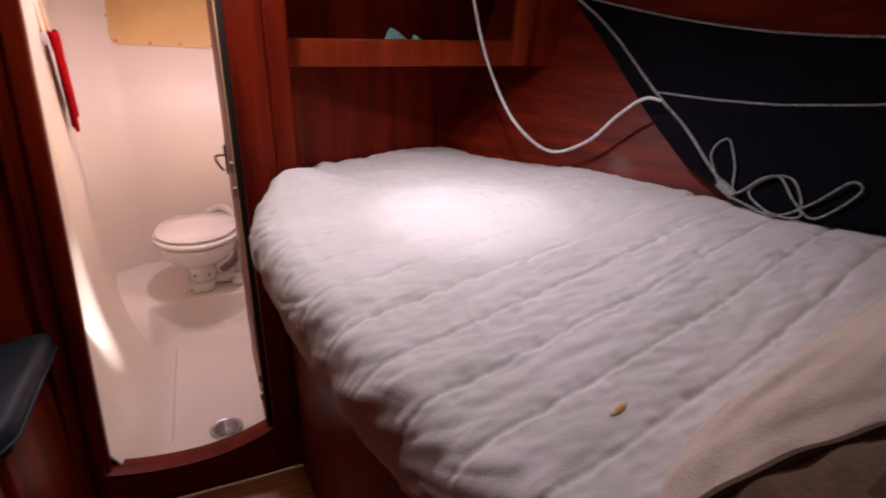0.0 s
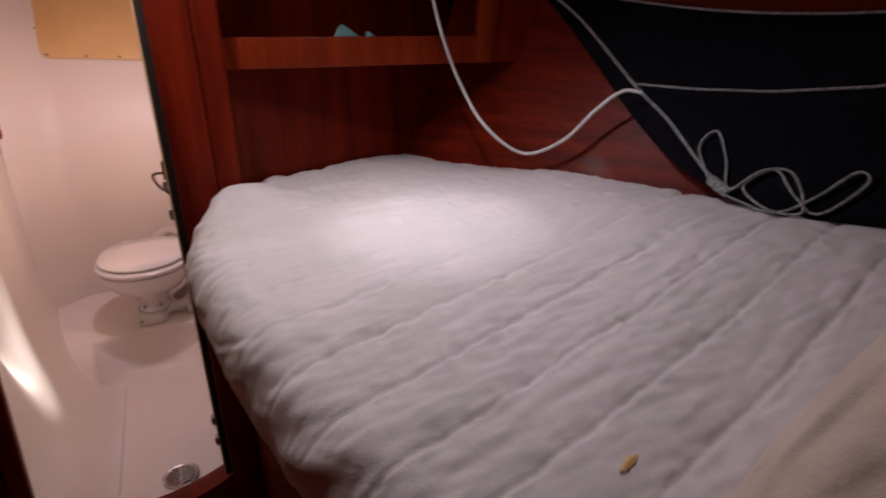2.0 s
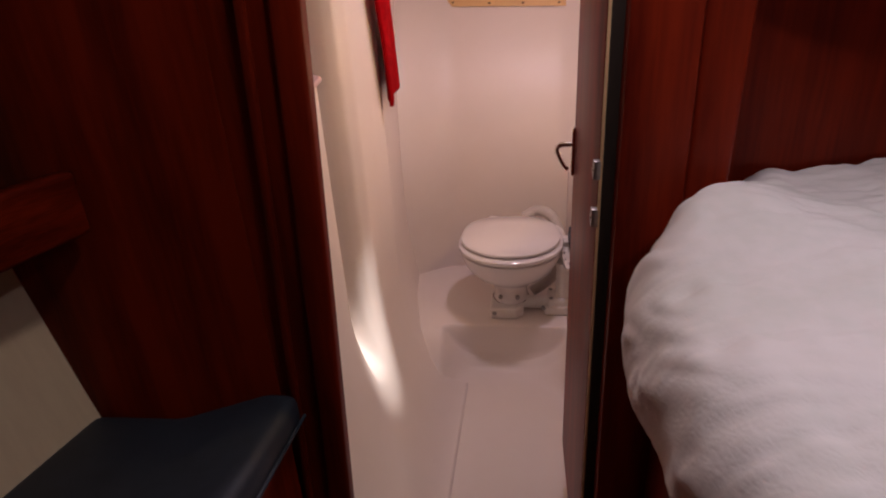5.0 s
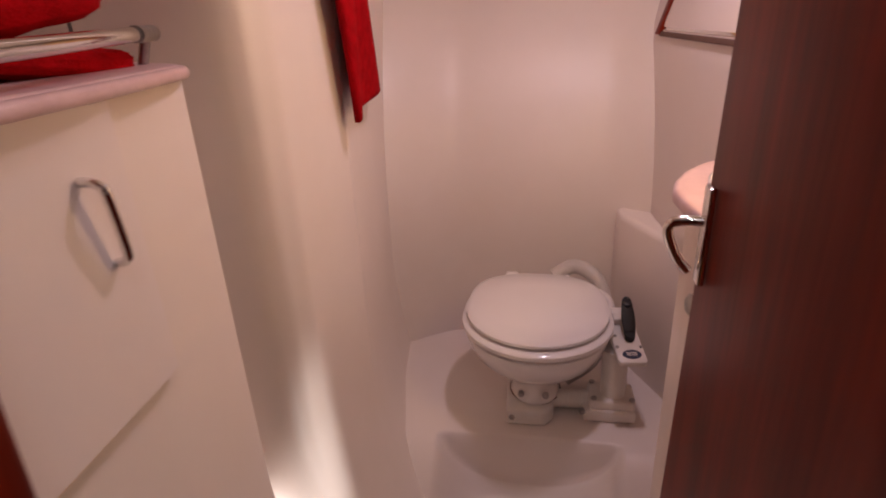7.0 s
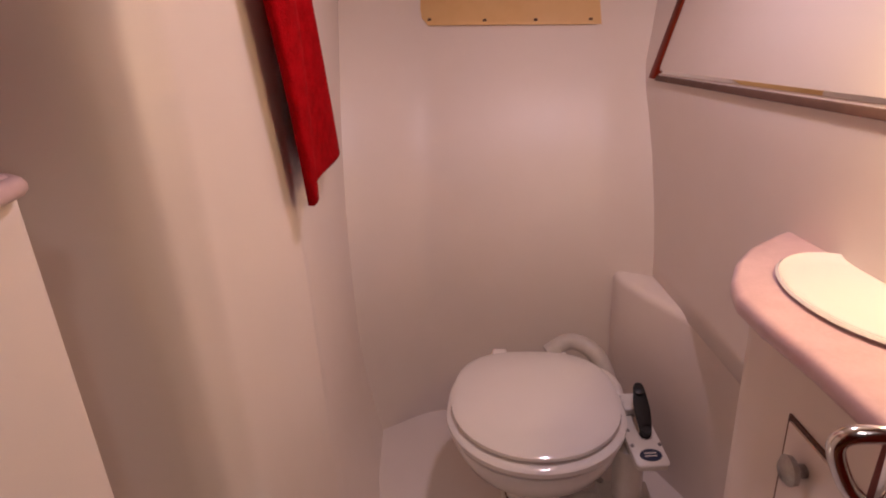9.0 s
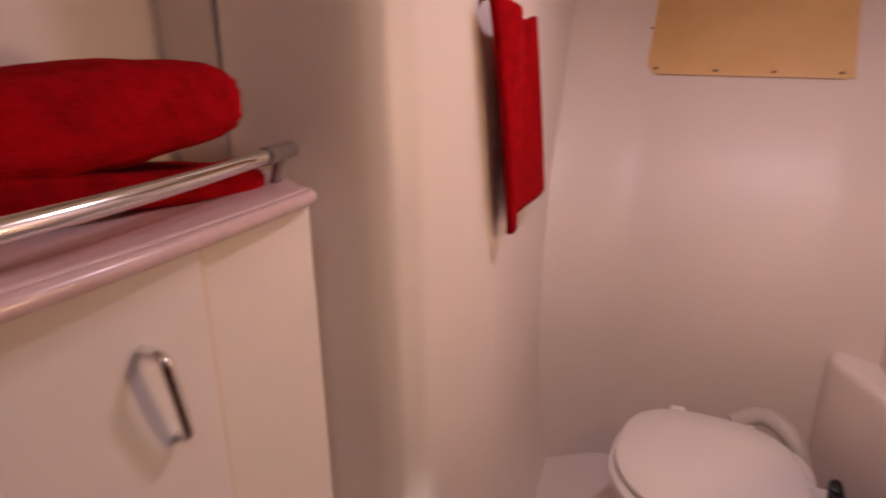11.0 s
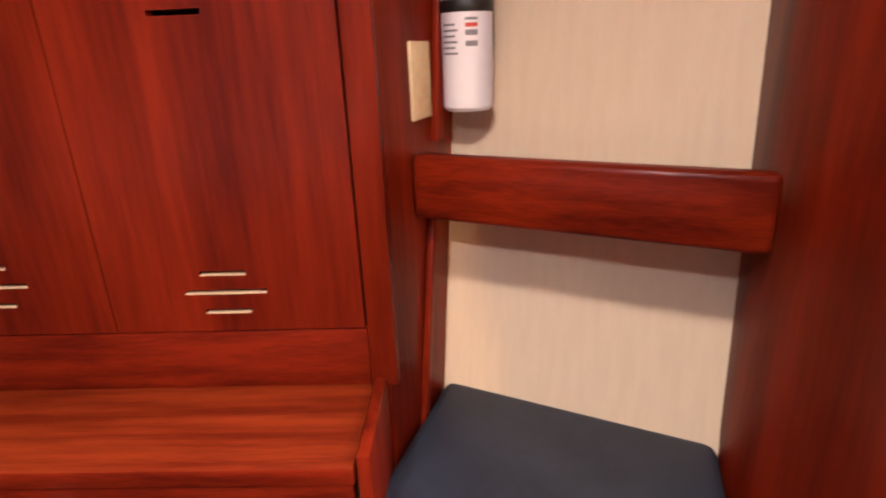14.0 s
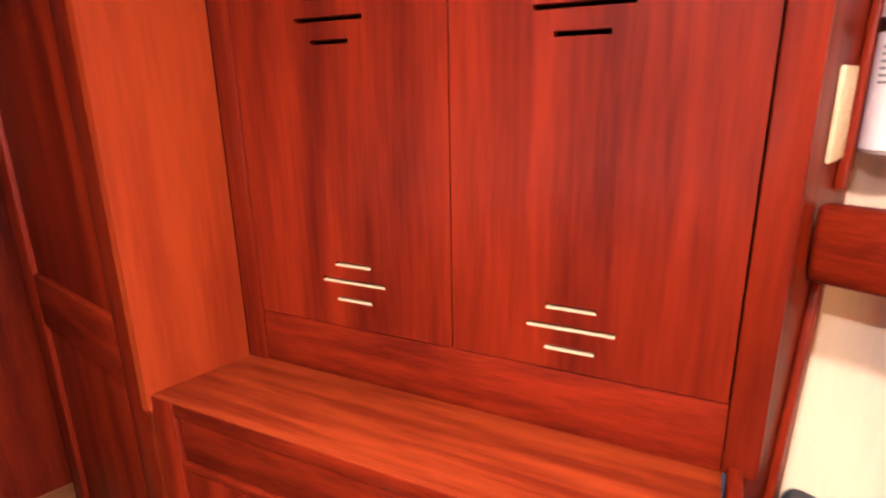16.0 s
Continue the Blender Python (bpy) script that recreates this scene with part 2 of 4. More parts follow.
single("floor", box(-1.1, -2.6, -0.05, 1.6, 0.09, 0.0, 0), "sole", "varnished teak cabin sole", "floor", kind="structure", smooth=None)
single("ceiling", box(-1.4, -2.6, CEIL, 2.6, 2.1, CEIL + 0.05, 0), "ceil", "white padded headlining", "ceiling", kind="structure", smooth=None)
single("wall_aft", box(-1.1, -2.6, 0, 2.6, -2.55, CEIL, 0), "wood_v", "plain mahogany bulkhead behind the berth", "wall", kind="structure", smooth=None)
single("wall_hull", prism([hull(-0.35, -1.1), hull(3.0, -1.1), hull(3.0, 0.85), hull(-0.35, 0.85)], NH * 0.03), "wood_h", "sloping mahogany hull lining beside the berth", "wall", kind="structure", smooth=None)
single("sole_strip", box(-0.42, -0.012, 0.0, 0.24, 0.0, 0.012, 0.003), "strap", "pale strip along the foot of the bulkhead", "trim", kind="structure")


def jamb_x(z):
    return -0.364 + 0.052 * (z - 0.17)


bulkhead = thing("wall_forward", (0, 0.05, 0), "dark mahogany bulkhead with a round-silled doorway", "wall", kind="structure")
y0, y1 = 0.034, 0.056
part("panel", prism([(-1.1, y0, 0), (jamb_x(0) - 0.05, y0, 0), (jamb_x(CEIL) - 0.05, y0, CEIL), (-1.1, y0, CEIL)], (0, y1 - y0 - 0.01, 0)), "wood_v", bulkhead, smooth=None)
part("jamb", prism([(jamb_x(0) - 0.05, y0 - 0.010, 0), (jamb_x(0), y0 - 0.010, 0), (jamb_x(CEIL), y0 - 0.010, CEIL), (jamb_x(CEIL) - 0.05, y0 - 0.010, CEIL)], (0, y1 - y0 + 0.010, 0), 0.007, 3), "wood_v", bulkhead)
part("panel_face", sheet(lambda u, v: Vector((-0.46 - 0.50 * u, 0.030 - 0.105 * ease(0.0, 0.62, u), v * CEIL)), 12, 16, thick=-0.003), "wood_v", bulkhead)
part("moulding", prism([(jamb_x(0) - 0.10, y0 - 0.014, 0), (jamb_x(0) - 0.085, y0 - 0.014, 0), (jamb_x(CEIL) - 0.085, y0 - 0.014, CEIL), (jamb_x(CEIL) - 0.10, y0 - 0.014, CEIL)], (0, 0.016, 0), 0.004), "wood_v", bulkhead)
part("post", box(0.150, 0.0, 0, 0.245, 0.075, CEIL, 0.006), "wood_v", bulkhead)
part("corner_post", prism([(0.243, 0.004, 0), (0.285, 0.004, 0), (0.318, 0.004, CEIL), (0.243, 0.004, CEIL)], (0, 0.09, 0), 0.010, 3), "wood_v", bulkhead)
# near-black block: the hinge gap's shade is put into its colour
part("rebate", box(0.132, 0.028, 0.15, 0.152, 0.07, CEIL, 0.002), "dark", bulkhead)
part("header", box(-0.36, y0, 1.86, 0.16, y1, CEIL, 0.004), "wood_h", bulkhead)
sill_z = lambda x: 0.132 + 0.62 * (x + 0.125) ** 2 * (1.35 if x > -0.125 else 0.85)
sx = [-0.382 + 0.537 * i / 20 for i in range(21)]
part("sill", prism([(-0.382, 0.011, 0)] + [(0.155, 0.011, 0)] + [(x, 0.011, sill_z(x)) for x in reversed(sx)], (0, 0.072, 0)), "wood_h", bulkhead, smooth=None)
part("sill_lip", sheet(lambda u, v: Vector((-0.378 + 0.512 * u, 0.009, sill_z(-0.378 + 0.512 * u))) + Vector((0, 0.076 * v, 0.004 * math.sin(math.pi * v))), 24, 6, thick=0.006), "wood_h", bulkhead)

single("wall_recess", prism([(0.235, 0.095, 0.6), (1.10, 0.367, 0.6), (1.10, 0.367, CEIL), (0.235, 0.095, CEIL)], (-0.006, 0.02, 0)), "wood_v", "dark mahogany back of the recess over the berth", "wall", kind="structure", smooth=None)

shelf = thing("shelf", (0.7, 0.1, 1.41), "mahogany shelf with a fiddle front above the berth", "shelf")
part("fiddle", prism([(0.305, 0.045, 1.412), (1.055, 0.045, 1.405), (1.055, 0.045, 1.482), (0.305, 0.045, 1.490)], (0, 0.022, 0), 0.005), "wood_o", shelf)
part("board", slab([(0.305, 0.066), (1.24, 0.066), (1.06, 0.35), (0.305, 0.098)], 1.415, 1.435, 0.0), "wood_h", shelf)
part("end_post", prism([(1.030, 0.043, 1.404), (1.090, 0.043, 1.404), (1.155, 0.043, CEIL), (1.070, 0.043, CEIL)], (0, 0.026, 0), 0.006), "wood_o", shelf)
part("end_panel", prism([(1.090, 0.05, 1.404), (1.275, 0.05, 1.404), (1.53, 0.05, CEIL), (1.155, 0.05, CEIL)], (0, 0.02, 0)), "wood_v", shelf, smooth=None)

# a soft cloth lying on the shelf
def cloth(u, v):
    a, r = 2 * math.pi * u, 1 - abs(2 * v - 1) ** 2
    r = math.sqrt(max(r, 0))
    c = Vector((0.695 + 0.16 * (v - 0.5), 0.10 + 0.02 * math.sin(5 * v), 1.462 + 0.02 * math.sin(6.0 * v + 0.5)))
    return c + Vector((0.01 * math.sin(a * 2 + 6 * v), 0.028 * r * math.cos(a), 0.03 * r * math.sin(a) * (1 + 0.5 * math.sin(9 * v))))


single("cloth", joined(sheet(cloth, 20, 24, True), moved(sheet(cloth, 20, 24, True), Matrix.Translation((0.74, 0.09, 1.45)) @ Matrix.Rotation(0.7, 4, "Z") @ Matrix.Scale(0.75, 4) @ Matrix.Translation((-0.695, -0.10, -1.452)))), "teal", "crumpled teal cloth lying on the shelf", "cloth")

# ---- cabin: berth ----
berth = thing("berth", (0.8, -0.8, 0), "built-in mahogany double berth base", "bed")
part("side", slab([(0.235, -0.005), (0.255, -0.005), (0.44, -1.95), (0.42, -1.95)], 0.0, 0.86, 0.003), "wood_v", berth)
part("platform", slab([(0.26, -0.01), (0.98, 0.2), (1.05, -0.2), (1.75, -1.9), (0.45, -1.95)], 0.78, 0.84, 0.0), "wood_y", berth, smooth=None)
part("foot", box(0.43, -2.0, 0, 1.6, -1.97, 0.82, 0.003), "wood_v", berth)

EDGE = [(-2.0, 0.62), (-1.6, 0.49), (-1.3, 0.37), (-1.12, 0.300), (-0.97, 0.254), (-0.885, 0.222), (-0.60, 0.166), (-0.45, 0.147), (-0.25, 0.138), (-0.10, 0.150), (-0.03, 0.20), (0.02, 0.312), (0.10, 0.335), (0.34, 0.36)]


def back_y(x):
    return 0.095 + (x - 0.235) * 0.3145 - 0.012


def quilt(u, v):
    """Hanging edge, rounded shoulder and channel-stitched top of the quilt."""
    y = -2.0 + 2.31 * v
    xl = sum(interp(EDGE, y + d) for d in (-0.03, 0, 0.03)) / 3
    xr = P0.x + (P0.y - y) * 0.452 - 0.012
    far = ease(-1.35, -0.30, y)
    top = 1.002 + 0.085 * far
    k = u / 0.17
    if k < 1:
        a = radians(-62 + 152 * k)
        x = xl + 0.085 * (1 - math.cos(a))
        z = top - 0.085 + 0.085 * math.sin(a) - (0.03 * (1 - k) if k < 0.4 else 0)
        q = 0.0
    else:
        q = (u - 0.17) / 0.83
        x = xl + 0.085 + (xr - xl - 0.085) * q
        z = top + 0.030 * ease(0.55, 1.0, q) * ease(0.10, -0.30, y) + 0.09 * (1 - far) * ease(0.25, 1.0, q) + 0.015 * math.sin(math.pi * q)
    z += 0.05 * ease(0.48, 0.28, x) * ease(-0.22, -0.03, y) * ease(0.5, 1.0, k)
    yy = min(y, back_y(x)) if x > 0.24 else min(y, 0.0)
    c = 0.975 * yy - 0.222 * x
    ph = (c / 0.112 + 0.05 * noise.noise((x * 6, yy * 6, 0)) + 0.025 * noise.noise((x * 30, yy * 8, 4))) % 1.0
    fade = 0.35 + 0.65 * ease(-0.25, -0.8, yy)
    seam = (-0.0042 * math.exp(-((ph - 0.5) / 0.030) ** 2) + 0.0022 * math.sin(math.pi * ((ph + 0.5) % 1.0))) * fade
    near = math.exp(-((ph - 0.5) / 0.22) ** 2)
    puck = 0.0045 * near * noise.noise((x * 38, c * 9, 1)) + 0.009 * noise.noise((x * 3.5, yy * 5, 7)) + 0.0022 * noise.noise((x * 22, yy * 60, 3))
    crease = 0.0022 * abs(noise.noise((x * 13 - c * 6, c * 52, 17))) + 0.006 * abs(noise.noise((x * 5, c * 17, 11))) + 0.004 * abs(noise.noise((x * 9 + c * 9, c * 24, 13)))
    side = 1 - ease(0.12, 0.30, u)
    fold = side * (0.016 * noise.noise((yy * 11 + z * 6, z * 7, 5)) + 0.009 * abs(noise.noise((yy * 17 + z * 26, z * 14, 2))))
    return Vector((x - fold * 0.7, yy, z + seam + puck + crease + fold * 0.4))


duvet = thing("quilt", (0.85, -0.8, 0.84), "rumpled white channel-stitched quilt spread over the berth", "bedding")
part("cover", sheet(quilt, 320, 480), "quilt", duvet, smooth=180)
single("mattress", slab([(0.27, -0.02), (0.34, 0.09), (0.90, 0.26), (1.15, -0.2), (1.70, -1.6), (1.70, -1.93), (0.47, -1.93)], 0.841, 0.93, 0.02, 2), "pillow", "thin beige mattress under the quilt", "mattress")
near = min((quilt(0.17 + 0.006 * i, 0.33 + 0.001 * j) for i in range(80) for j in range(50)), key=lambda p: (p.x - 0.588) ** 2 + (p.y + 1.137) ** 2)
part("stain", sheet(lambda u, v: near + Vector((0.021 * v * math.cos(2 * math.pi * u), 0.006 * v * math.sin(2 * math.pi * u) + 0.006 * v * math.cos(2 * math.pi * u), 0.0045 - 0.0035 * v)), 18, 4, True), "stain", duvet, "small orange stain", smooth=180)

# pillow with a piped border and printed panel
PC, PR = Vector((1.10, -1.41, 1.09)), Matrix.Rotation(radians(9), 4, "Z") @ Matrix.Rotation(radians(-7), 4, "Y") @ Matrix.Rotation(radians(4), 4, "X")


def cushion(cx, cy, cz, lx, ly, lz, wr, p=0.42):
    def fn(u, v):
        a, b = 2 * math.pi * u, math.pi * (v - 0.5)
        sg = lambda q, e: math.copysign(abs(q) ** e, q)
        x, y, z = sg(math.cos(a), p) * math.cos(b) ** 0.55, sg(math.sin(a), p) * math.cos(b) ** 0.55, math.sin(b)
        r = wr * (noise.noise((x * 3, y * 9, z * 3)) + 0.6 * noise.noise((x * 9, y * 14, z * 5)))
        return Vector((x * lx, y * ly, z * lz * (1 - 0.35 * max(abs(x), abs(y)) ** 3) + r))
    return fn


pillow = thing("pillow", (1.1, -1.5, 1.0), "puffy beige pillow with brown piping on the quilt", "pillow")
pm = Matrix.Translation(PC) @ PR
LX, LY, LZ = 0.62, 0.25, 0.105
part("case", moved(sheet(cushion(0, 0, 0, LX, LY, LZ, 0.010), 120, 60, True), pm), "pillow", pillow, smooth=180)


def on_pillow(x, y, off=0.004):
    a, b = min(0.995, abs(x) / LX), min(0.995, abs(y) / LY)
    return Vector((x, y, LZ * ((1 - a ** 4.5) * (1 - b ** 4.5)) ** 0.62 * 0.98 + off))


seam_y = lambda x: 0.05 + 0.11 * (1 - ease(-0.62, -0.25, x)) + 0.006 * math.sin(14 * x)
part("piping", moved(tube([on_pillow(-0.585 + 0.9 * i / 60, seam_y(-0.585 + 0.9 * i / 60), 0.008 + 0.003 * math.sin(i)) for i in range(61)], 0.0075, 8), pm), "piping", pillow, "brown piping")
part("printed_panel", moved(sheet(lambda u, v: on_pillow(-0.57 + 0.9 * u, seam_y(-0.57 + 0.9 * u) * (1 - v) - 0.205 * v, 0.010), 60, 14), pm), "stripe", pillow, "tan printed panel", smooth=180)
for k in range(5):
    part("print_bar", moved(sheet(lambda u, v: on_pillow(-0.46 + 0.115 * k + 0.07 * u, 0.055 - 0.02 * k * 0.5 - 0.045 * v + 0.01 * math.sin(k), 0.013), 8, 5), pm), "piping", pillow, smooth=180)

# ---- cabin: netting on the hull side ----
net = thing("storage_net", hull(0.9, 0.0, 0.02), "sagging black storage net with white cord edges on the hull lining", "net")


def top_line(s):
    q = (s - 0.315) / 1.7
    return 0.50 - 0.27 * math.sin(math.pi * min(1, max(0, q))) * 0.42 + 0.02 * q


def low_line(s):
    return interp([(0.315, 0.50), (0.50, 0.36), (0.748, 0.16), (0.9, 0.055), (1.02, 0.005), (1.15, -0.02), (1.4, -0.005), (1.62, 0.05), (1.8, 0.12), (2.1, 0.28)], s)


def mid_line(s):
    return interp([(0.74, 0.228), (0.90, 0.225), (1.07, 0.230), (1.25, 0.250), (1.40, 0.275), (1.55, 0.31), (2.1, 0.44)], s)


def net_at(s, h, extra=0.0):
    belly = 0.045 * math.sin(math.pi * min(1, max(0, (s - 0.3) / 1.8))) * ease(0.5, 0.05, h)
    return hull(s, h, 0.012 + belly + extra)


part("mesh", sheet(lambda u, v: net_at(0.315 + 1.785 * u, low_line(0.315 + 1.785 * u) * (1 - v) + top_line(0.315 + 1.785 * u) * v), 70, 16, thick=0.002), "net", net, smooth=180)
part("upper_cord", tube([net_at(0.315 + 1.785 * i / 50, top_line(0.315 + 1.785 * i / 50), 0.003) for i in range(51)], 0.0032, 6), "fleck", net, "grey-flecked white cord")
part("middle_cord", tube([net_at(0.74 + 1.36 * i / 50, mid_line(0.74 + 1.36 * i / 50), 0.004) for i in range(51)], 0.0032, 6), "fleck", net, "grey-flecked white cord")
part("edge_cord", tube(smooth_line([net_at(s, h, 0.006) for s, h in ((0.33, 0.50), (0.52, 0.39), (0.74, 0.228), (0.86, 0.15), (0.97, 0.06), (1.03, 0.02))]), 0.004, 6), "fleck", net)
loops = [(1.00, 0.03), (0.94, 0.10), (0.98, 0.14), (1.03, 0.08), (1.06, 0.02), (1.14, 0.07), (1.22, 0.07), (1.27, 0.0), (1.18, -0.005), (1.10, 0.03), (1.17, 0.075), (1.24, 0.03), (1.31, 0.0), (1.40, 0.07), (1.37, 0.09), (1.29, 0.03), (1.20, -0.01), (1.08, 0.005), (1.02, 0.015)]
part("loose_cord", tube(smooth_line([net_at(s, h, 0.012 + 0.004 * (i % 3)) for i, (s, h) in enumerate((1 + 0.74 * (s - 1), h) for s, h in loops)], 8), 0.0030, 6), "fleck", net, "loose coil of flecked cord")
part("whipping", tube([net_at(1.0, 0.035, 0.012), net_at(1.045, 0.012, 0.012)], 0.013, 8), "fleck", net)
wire = [(0.862, 0.01, 1.625), (0.901, 0.01, 1.487), (0.960, 0.01, 1.349), (0.964, -0.135, 1.246), (1.060, -0.186, 1.169), (1.130, -0.272, 1.211), (1.187, -0.330, 1.297), (1.229, -0.379, 1.350), (1.259, -0.418, 1.350)]
single("cable", tube(smooth_line(wire, 10), 0.0048, 8), "cord", "white cable hanging in a loop down to the net", "cable")
single("cord_end", tube(smooth_line([hull(0.32, 0.50, 0.02), hull(0.305, 0.47, 0.025), hull(0.30, 0.44, 0.02)]), 0.003, 6), "cord", "short frayed cord end knotted at the net corner", "cord")

# ---- cabin: seat ----
seat = thing("seat", (-0.62, -0.27, 0), "built-in mahogany seat base beside the doorway", "seat")
part("base", slab([(-0.775, -0.082), (-0.60, -0.076), (-0.47, 0.012), (-0.45, 0.012), (-0.45, -0.38), (-0.52, -0.55), (-0.815, -0.55)], 0.0, 0.63, 0.003), "wood_v", seat)
part("rim", slab([(-0.775, -0.080), (-0.60, -0.074), (-0.47, 0.010), (-0.425, 0.010), (-0.425, -0.385), (-0.50, -0.553), (-0.815, -0.553)], 0.632, 0.652, 0.004), "wood_h", seat)
cush = thing("seat_cushion", (-0.62, -0.27, 0.652), "dark navy vinyl seat cushion on the mahogany seat", "cushion")
part("pad", slab([(-0.772, -0.079), (-0.60, -0.072), (-0.47, 0.006), (-0.407, 0.006), (-0.412, -0.390), (-0.488, -0.560), (-0.822, -0.560)], 0.653, 0.724, 0.022, 4), "navy", cush)
part("piping", tube([(-0.405, 0.004, 0.668), (-0.410, -0.391, 0.668), (-0.487, -0.537, 0.668)], 0.004, 6), "navy", cush)
single("wall_lining", prism([(-0.798, -0.575, 0.6), (-0.738, 0.02, 0.6), (-0.998, 0.02, CEIL), (-1.058, -0.575, CEIL)], (-0.02, 0, 0)), "liner", "cream vinyl lining behind the seat", "wall", kind="structure", smooth=None)
rail = single("back_rail", prism([(-0.710, -0.562, 1.083), (-0.745, -0.562, 1.083), (-0.745, -0.562, 1.184), (-0.710, -0.562, 1.184)], (0.055, 0.490, 0), 0.010, 3), "wood_y", "mahogany back rail across the seat niche", "rail")
for rx, ry in ((-0.746, -0.545), (-0.695, -0.098)):
    single("rail_block", box(rx - 0.15, ry - 0.015, 1.09, rx, ry + 0.015, 1.135, 0.004), "wood_v", "small mahogany block behind the back rail", "block", "blocks of the back rail")

# fire extinguisher on the lining
ext = thing("fire_extinguisher", (-0.850, -0.513, 1.24), "white fire extinguisher strapped beside the seat", "extinguisher")
EX = (-0.850, -0.513, 1.237)
part("body", lathe([(0, 0), (0.036, 0), (0.0415, 0.006), (0.0415, 0.30), (0.034, 0.335), (0.016, 0.35), (0.016, 0.37), (0, 0.37)], EX, 40), "white", ext)
part("strap", lathe([(0.042, 0.150), (0.0435, 0.152), (0.0435, 0.166), (0.042, 0.168)], EX, 40), "black", ext, "black strap")
part("bracket", box(-0.935, -0.535, 1.30, -0.892, -0.491, 1.5, 0.003), "black", ext)
def wrap(a0, a1, z0, z1, r=0.0419):
    return sheet(lambda u, v: (EX[0] + r * math.cos(a0 + (a1 - a0) * u), EX[1] + r * math.sin(a0 + (a1 - a0) * u), EX[2] + z0 + (z1 - z0) * v), 8, 2)
for k in range(6):
    part("print_line", wrap(-0.75, -0.05 - 0.1 * (k % 2), 0.088 + 0.0085 * k, 0.0912 + 0.0085 * k), "ink", ext)
for z0, z1, m_ in ((0.10, 0.108, "ink"), (0.116, 0.124, "ink"), (0.128, 0.134, "ink_red"), (0.138, 0.142, "ink"), (0.178, 0.19, "ink_red"), (0.196, 0.20, "ink_red")):
    part("print_mark", wrap(0.25, 0.72, z0, z1), m_, ext)
part("print_band", wrap(-0.75, 0.1, 0.174, 0.188), "ink_red", ext)
part("lever", box(-0.875, -0.525, 1.60, -0.795, -0.501, 1.625, 0.004), "black", ext)

# ---- cabin: locker ----
L0, L1, LN = Vector((-0.595, -0.552, 0)), Vector((0.3237, -0.9462, 0)), Vector((0.9462, 0.3237, 0))
D0 = Vector((-0.413, -0.532, 0))


def flat_box(p, s0, s1, z0, z1, out0, out1, bevel=0.0):
    bm = prism([p + L1 * s + LN * out0 + Vector((0, 0, z)) for s, z in ((s0, z0), (s1, z0), (s1, z1), (s0, z1))], LN * (out1 - out0), bevel)
    return bm


locker = thing("locker", (-0.55, -0.95, 0.85), "tall red mahogany locker with two slotted doors", "locker")
part("stile", flat_box(L0, 0.0, 0.042, 0.85, CEIL, -0.02, 0.0, 0.004), "wood_v", locker)
part("stile", flat_box(L0, 0.800, 0.845, 0.85, CEIL, -0.02, 0.0, 0.003), "wood_v", locker)
part("bottom_rail", flat_box(L0, 0.042, 0.800, 0.85, 0.948, -0.02, -0.004, 0.002), "wood_h", locker)
part("side", prism([(-0.595, -0.566, 0.60), (-1.05, -0.566, 0.60), (-1.05, -0.566, CEIL), (-0.595, -0.566, CEIL)], (0, -0.018, 0), 0.003), "wood_v", locker)
# locker back in near-black, so the vent slots show painted shade
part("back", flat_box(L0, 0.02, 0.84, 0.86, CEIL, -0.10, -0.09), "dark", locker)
part("cleat", prism([(-0.775, -0.565, 1.08), (-0.795, -0.565, 1.08), (-0.700, -0.565, 0.66), (-0.680, -0.565, 0.66)], (0, 0.012, 0), 0.003), "wood_v", locker)
part("upper_cleat", prism([(-0.835, -0.565, 1.19), (-0.800, -0.565, 1.19), (-0.880, -0.565, 1.7), (-0.915, -0.565, 1.7)], (0, 0.012, 0), 0.003), "wood_v", locker)


def slotted_door(s0, s1, z0, z1, slots):
    """One board with slots cut right through it."""
    cut = [(a, c, zc - 0.0035, zc + 0.0035) for a, c, zc in slots]
    ss = sorted({s0, s1, *[q for c in cut for q in c[:2]]})
    zs = sorted({z0, z1, *[q for c in cut for q in c[2:]]})
    bm = bmesh.new()
    g = {(s, z): bm.verts.new(L0 + L1 * s + Vector((0, 0, z))) for s in ss for z in zs}
    for sa, sb in zip(ss, ss[1:]):
        for za, zb in zip(zs, zs[1:]):
            ms, mz = (sa + sb) / 2, (za + zb) / 2
            if not any(c[0] < ms < c[1] and c[2] < mz < c[3] for c in cut):
                bm.faces.new((g[sa, za], g[sb, za], g[sb, zb], g[sa, zb]))
    r = bmesh.ops.extrude_face_region(bm, geom=bm.faces[:])
    bmesh.ops.translate(bm, verts=[q for q in r["geom"] if isinstance(q, bmesh.types.BMVert)], vec=LN * -0.018)
    return bm


def vents(c, z):
    return [(c - 0.060, c + 0.060, z), (c - 0.034, c + 0.034, z + 0.029), (c - 0.034, c + 0.034, z - 0.031)]


part("door", slotted_door(0.0445, 0.417, 0.951, CEIL - 0.02, vents(0.243, 1.014) + vents(0.245, 1.420)), "wood_v", locker, smooth=None)
part("door", slotted_door(0.4195, 0.797, 0.951, CEIL - 0.02, vents(0.594, 1.031) + vents(0.610, 1.428)), "wood_v", locker, smooth=None)
# pale strips: light on the lower slot lips, put in as colour
for c, z in ((0.243, 1.014), (0.594, 1.031)):
    for a, b, zz in vents(c, z):
        part("lit_lip_strip", flat_box(L0, a, b, zz - 0.0036, zz - 0.0022, -0.017, 0.0004), "strap", locker, "pale strip painted as the lit lower lip of a vent slot")

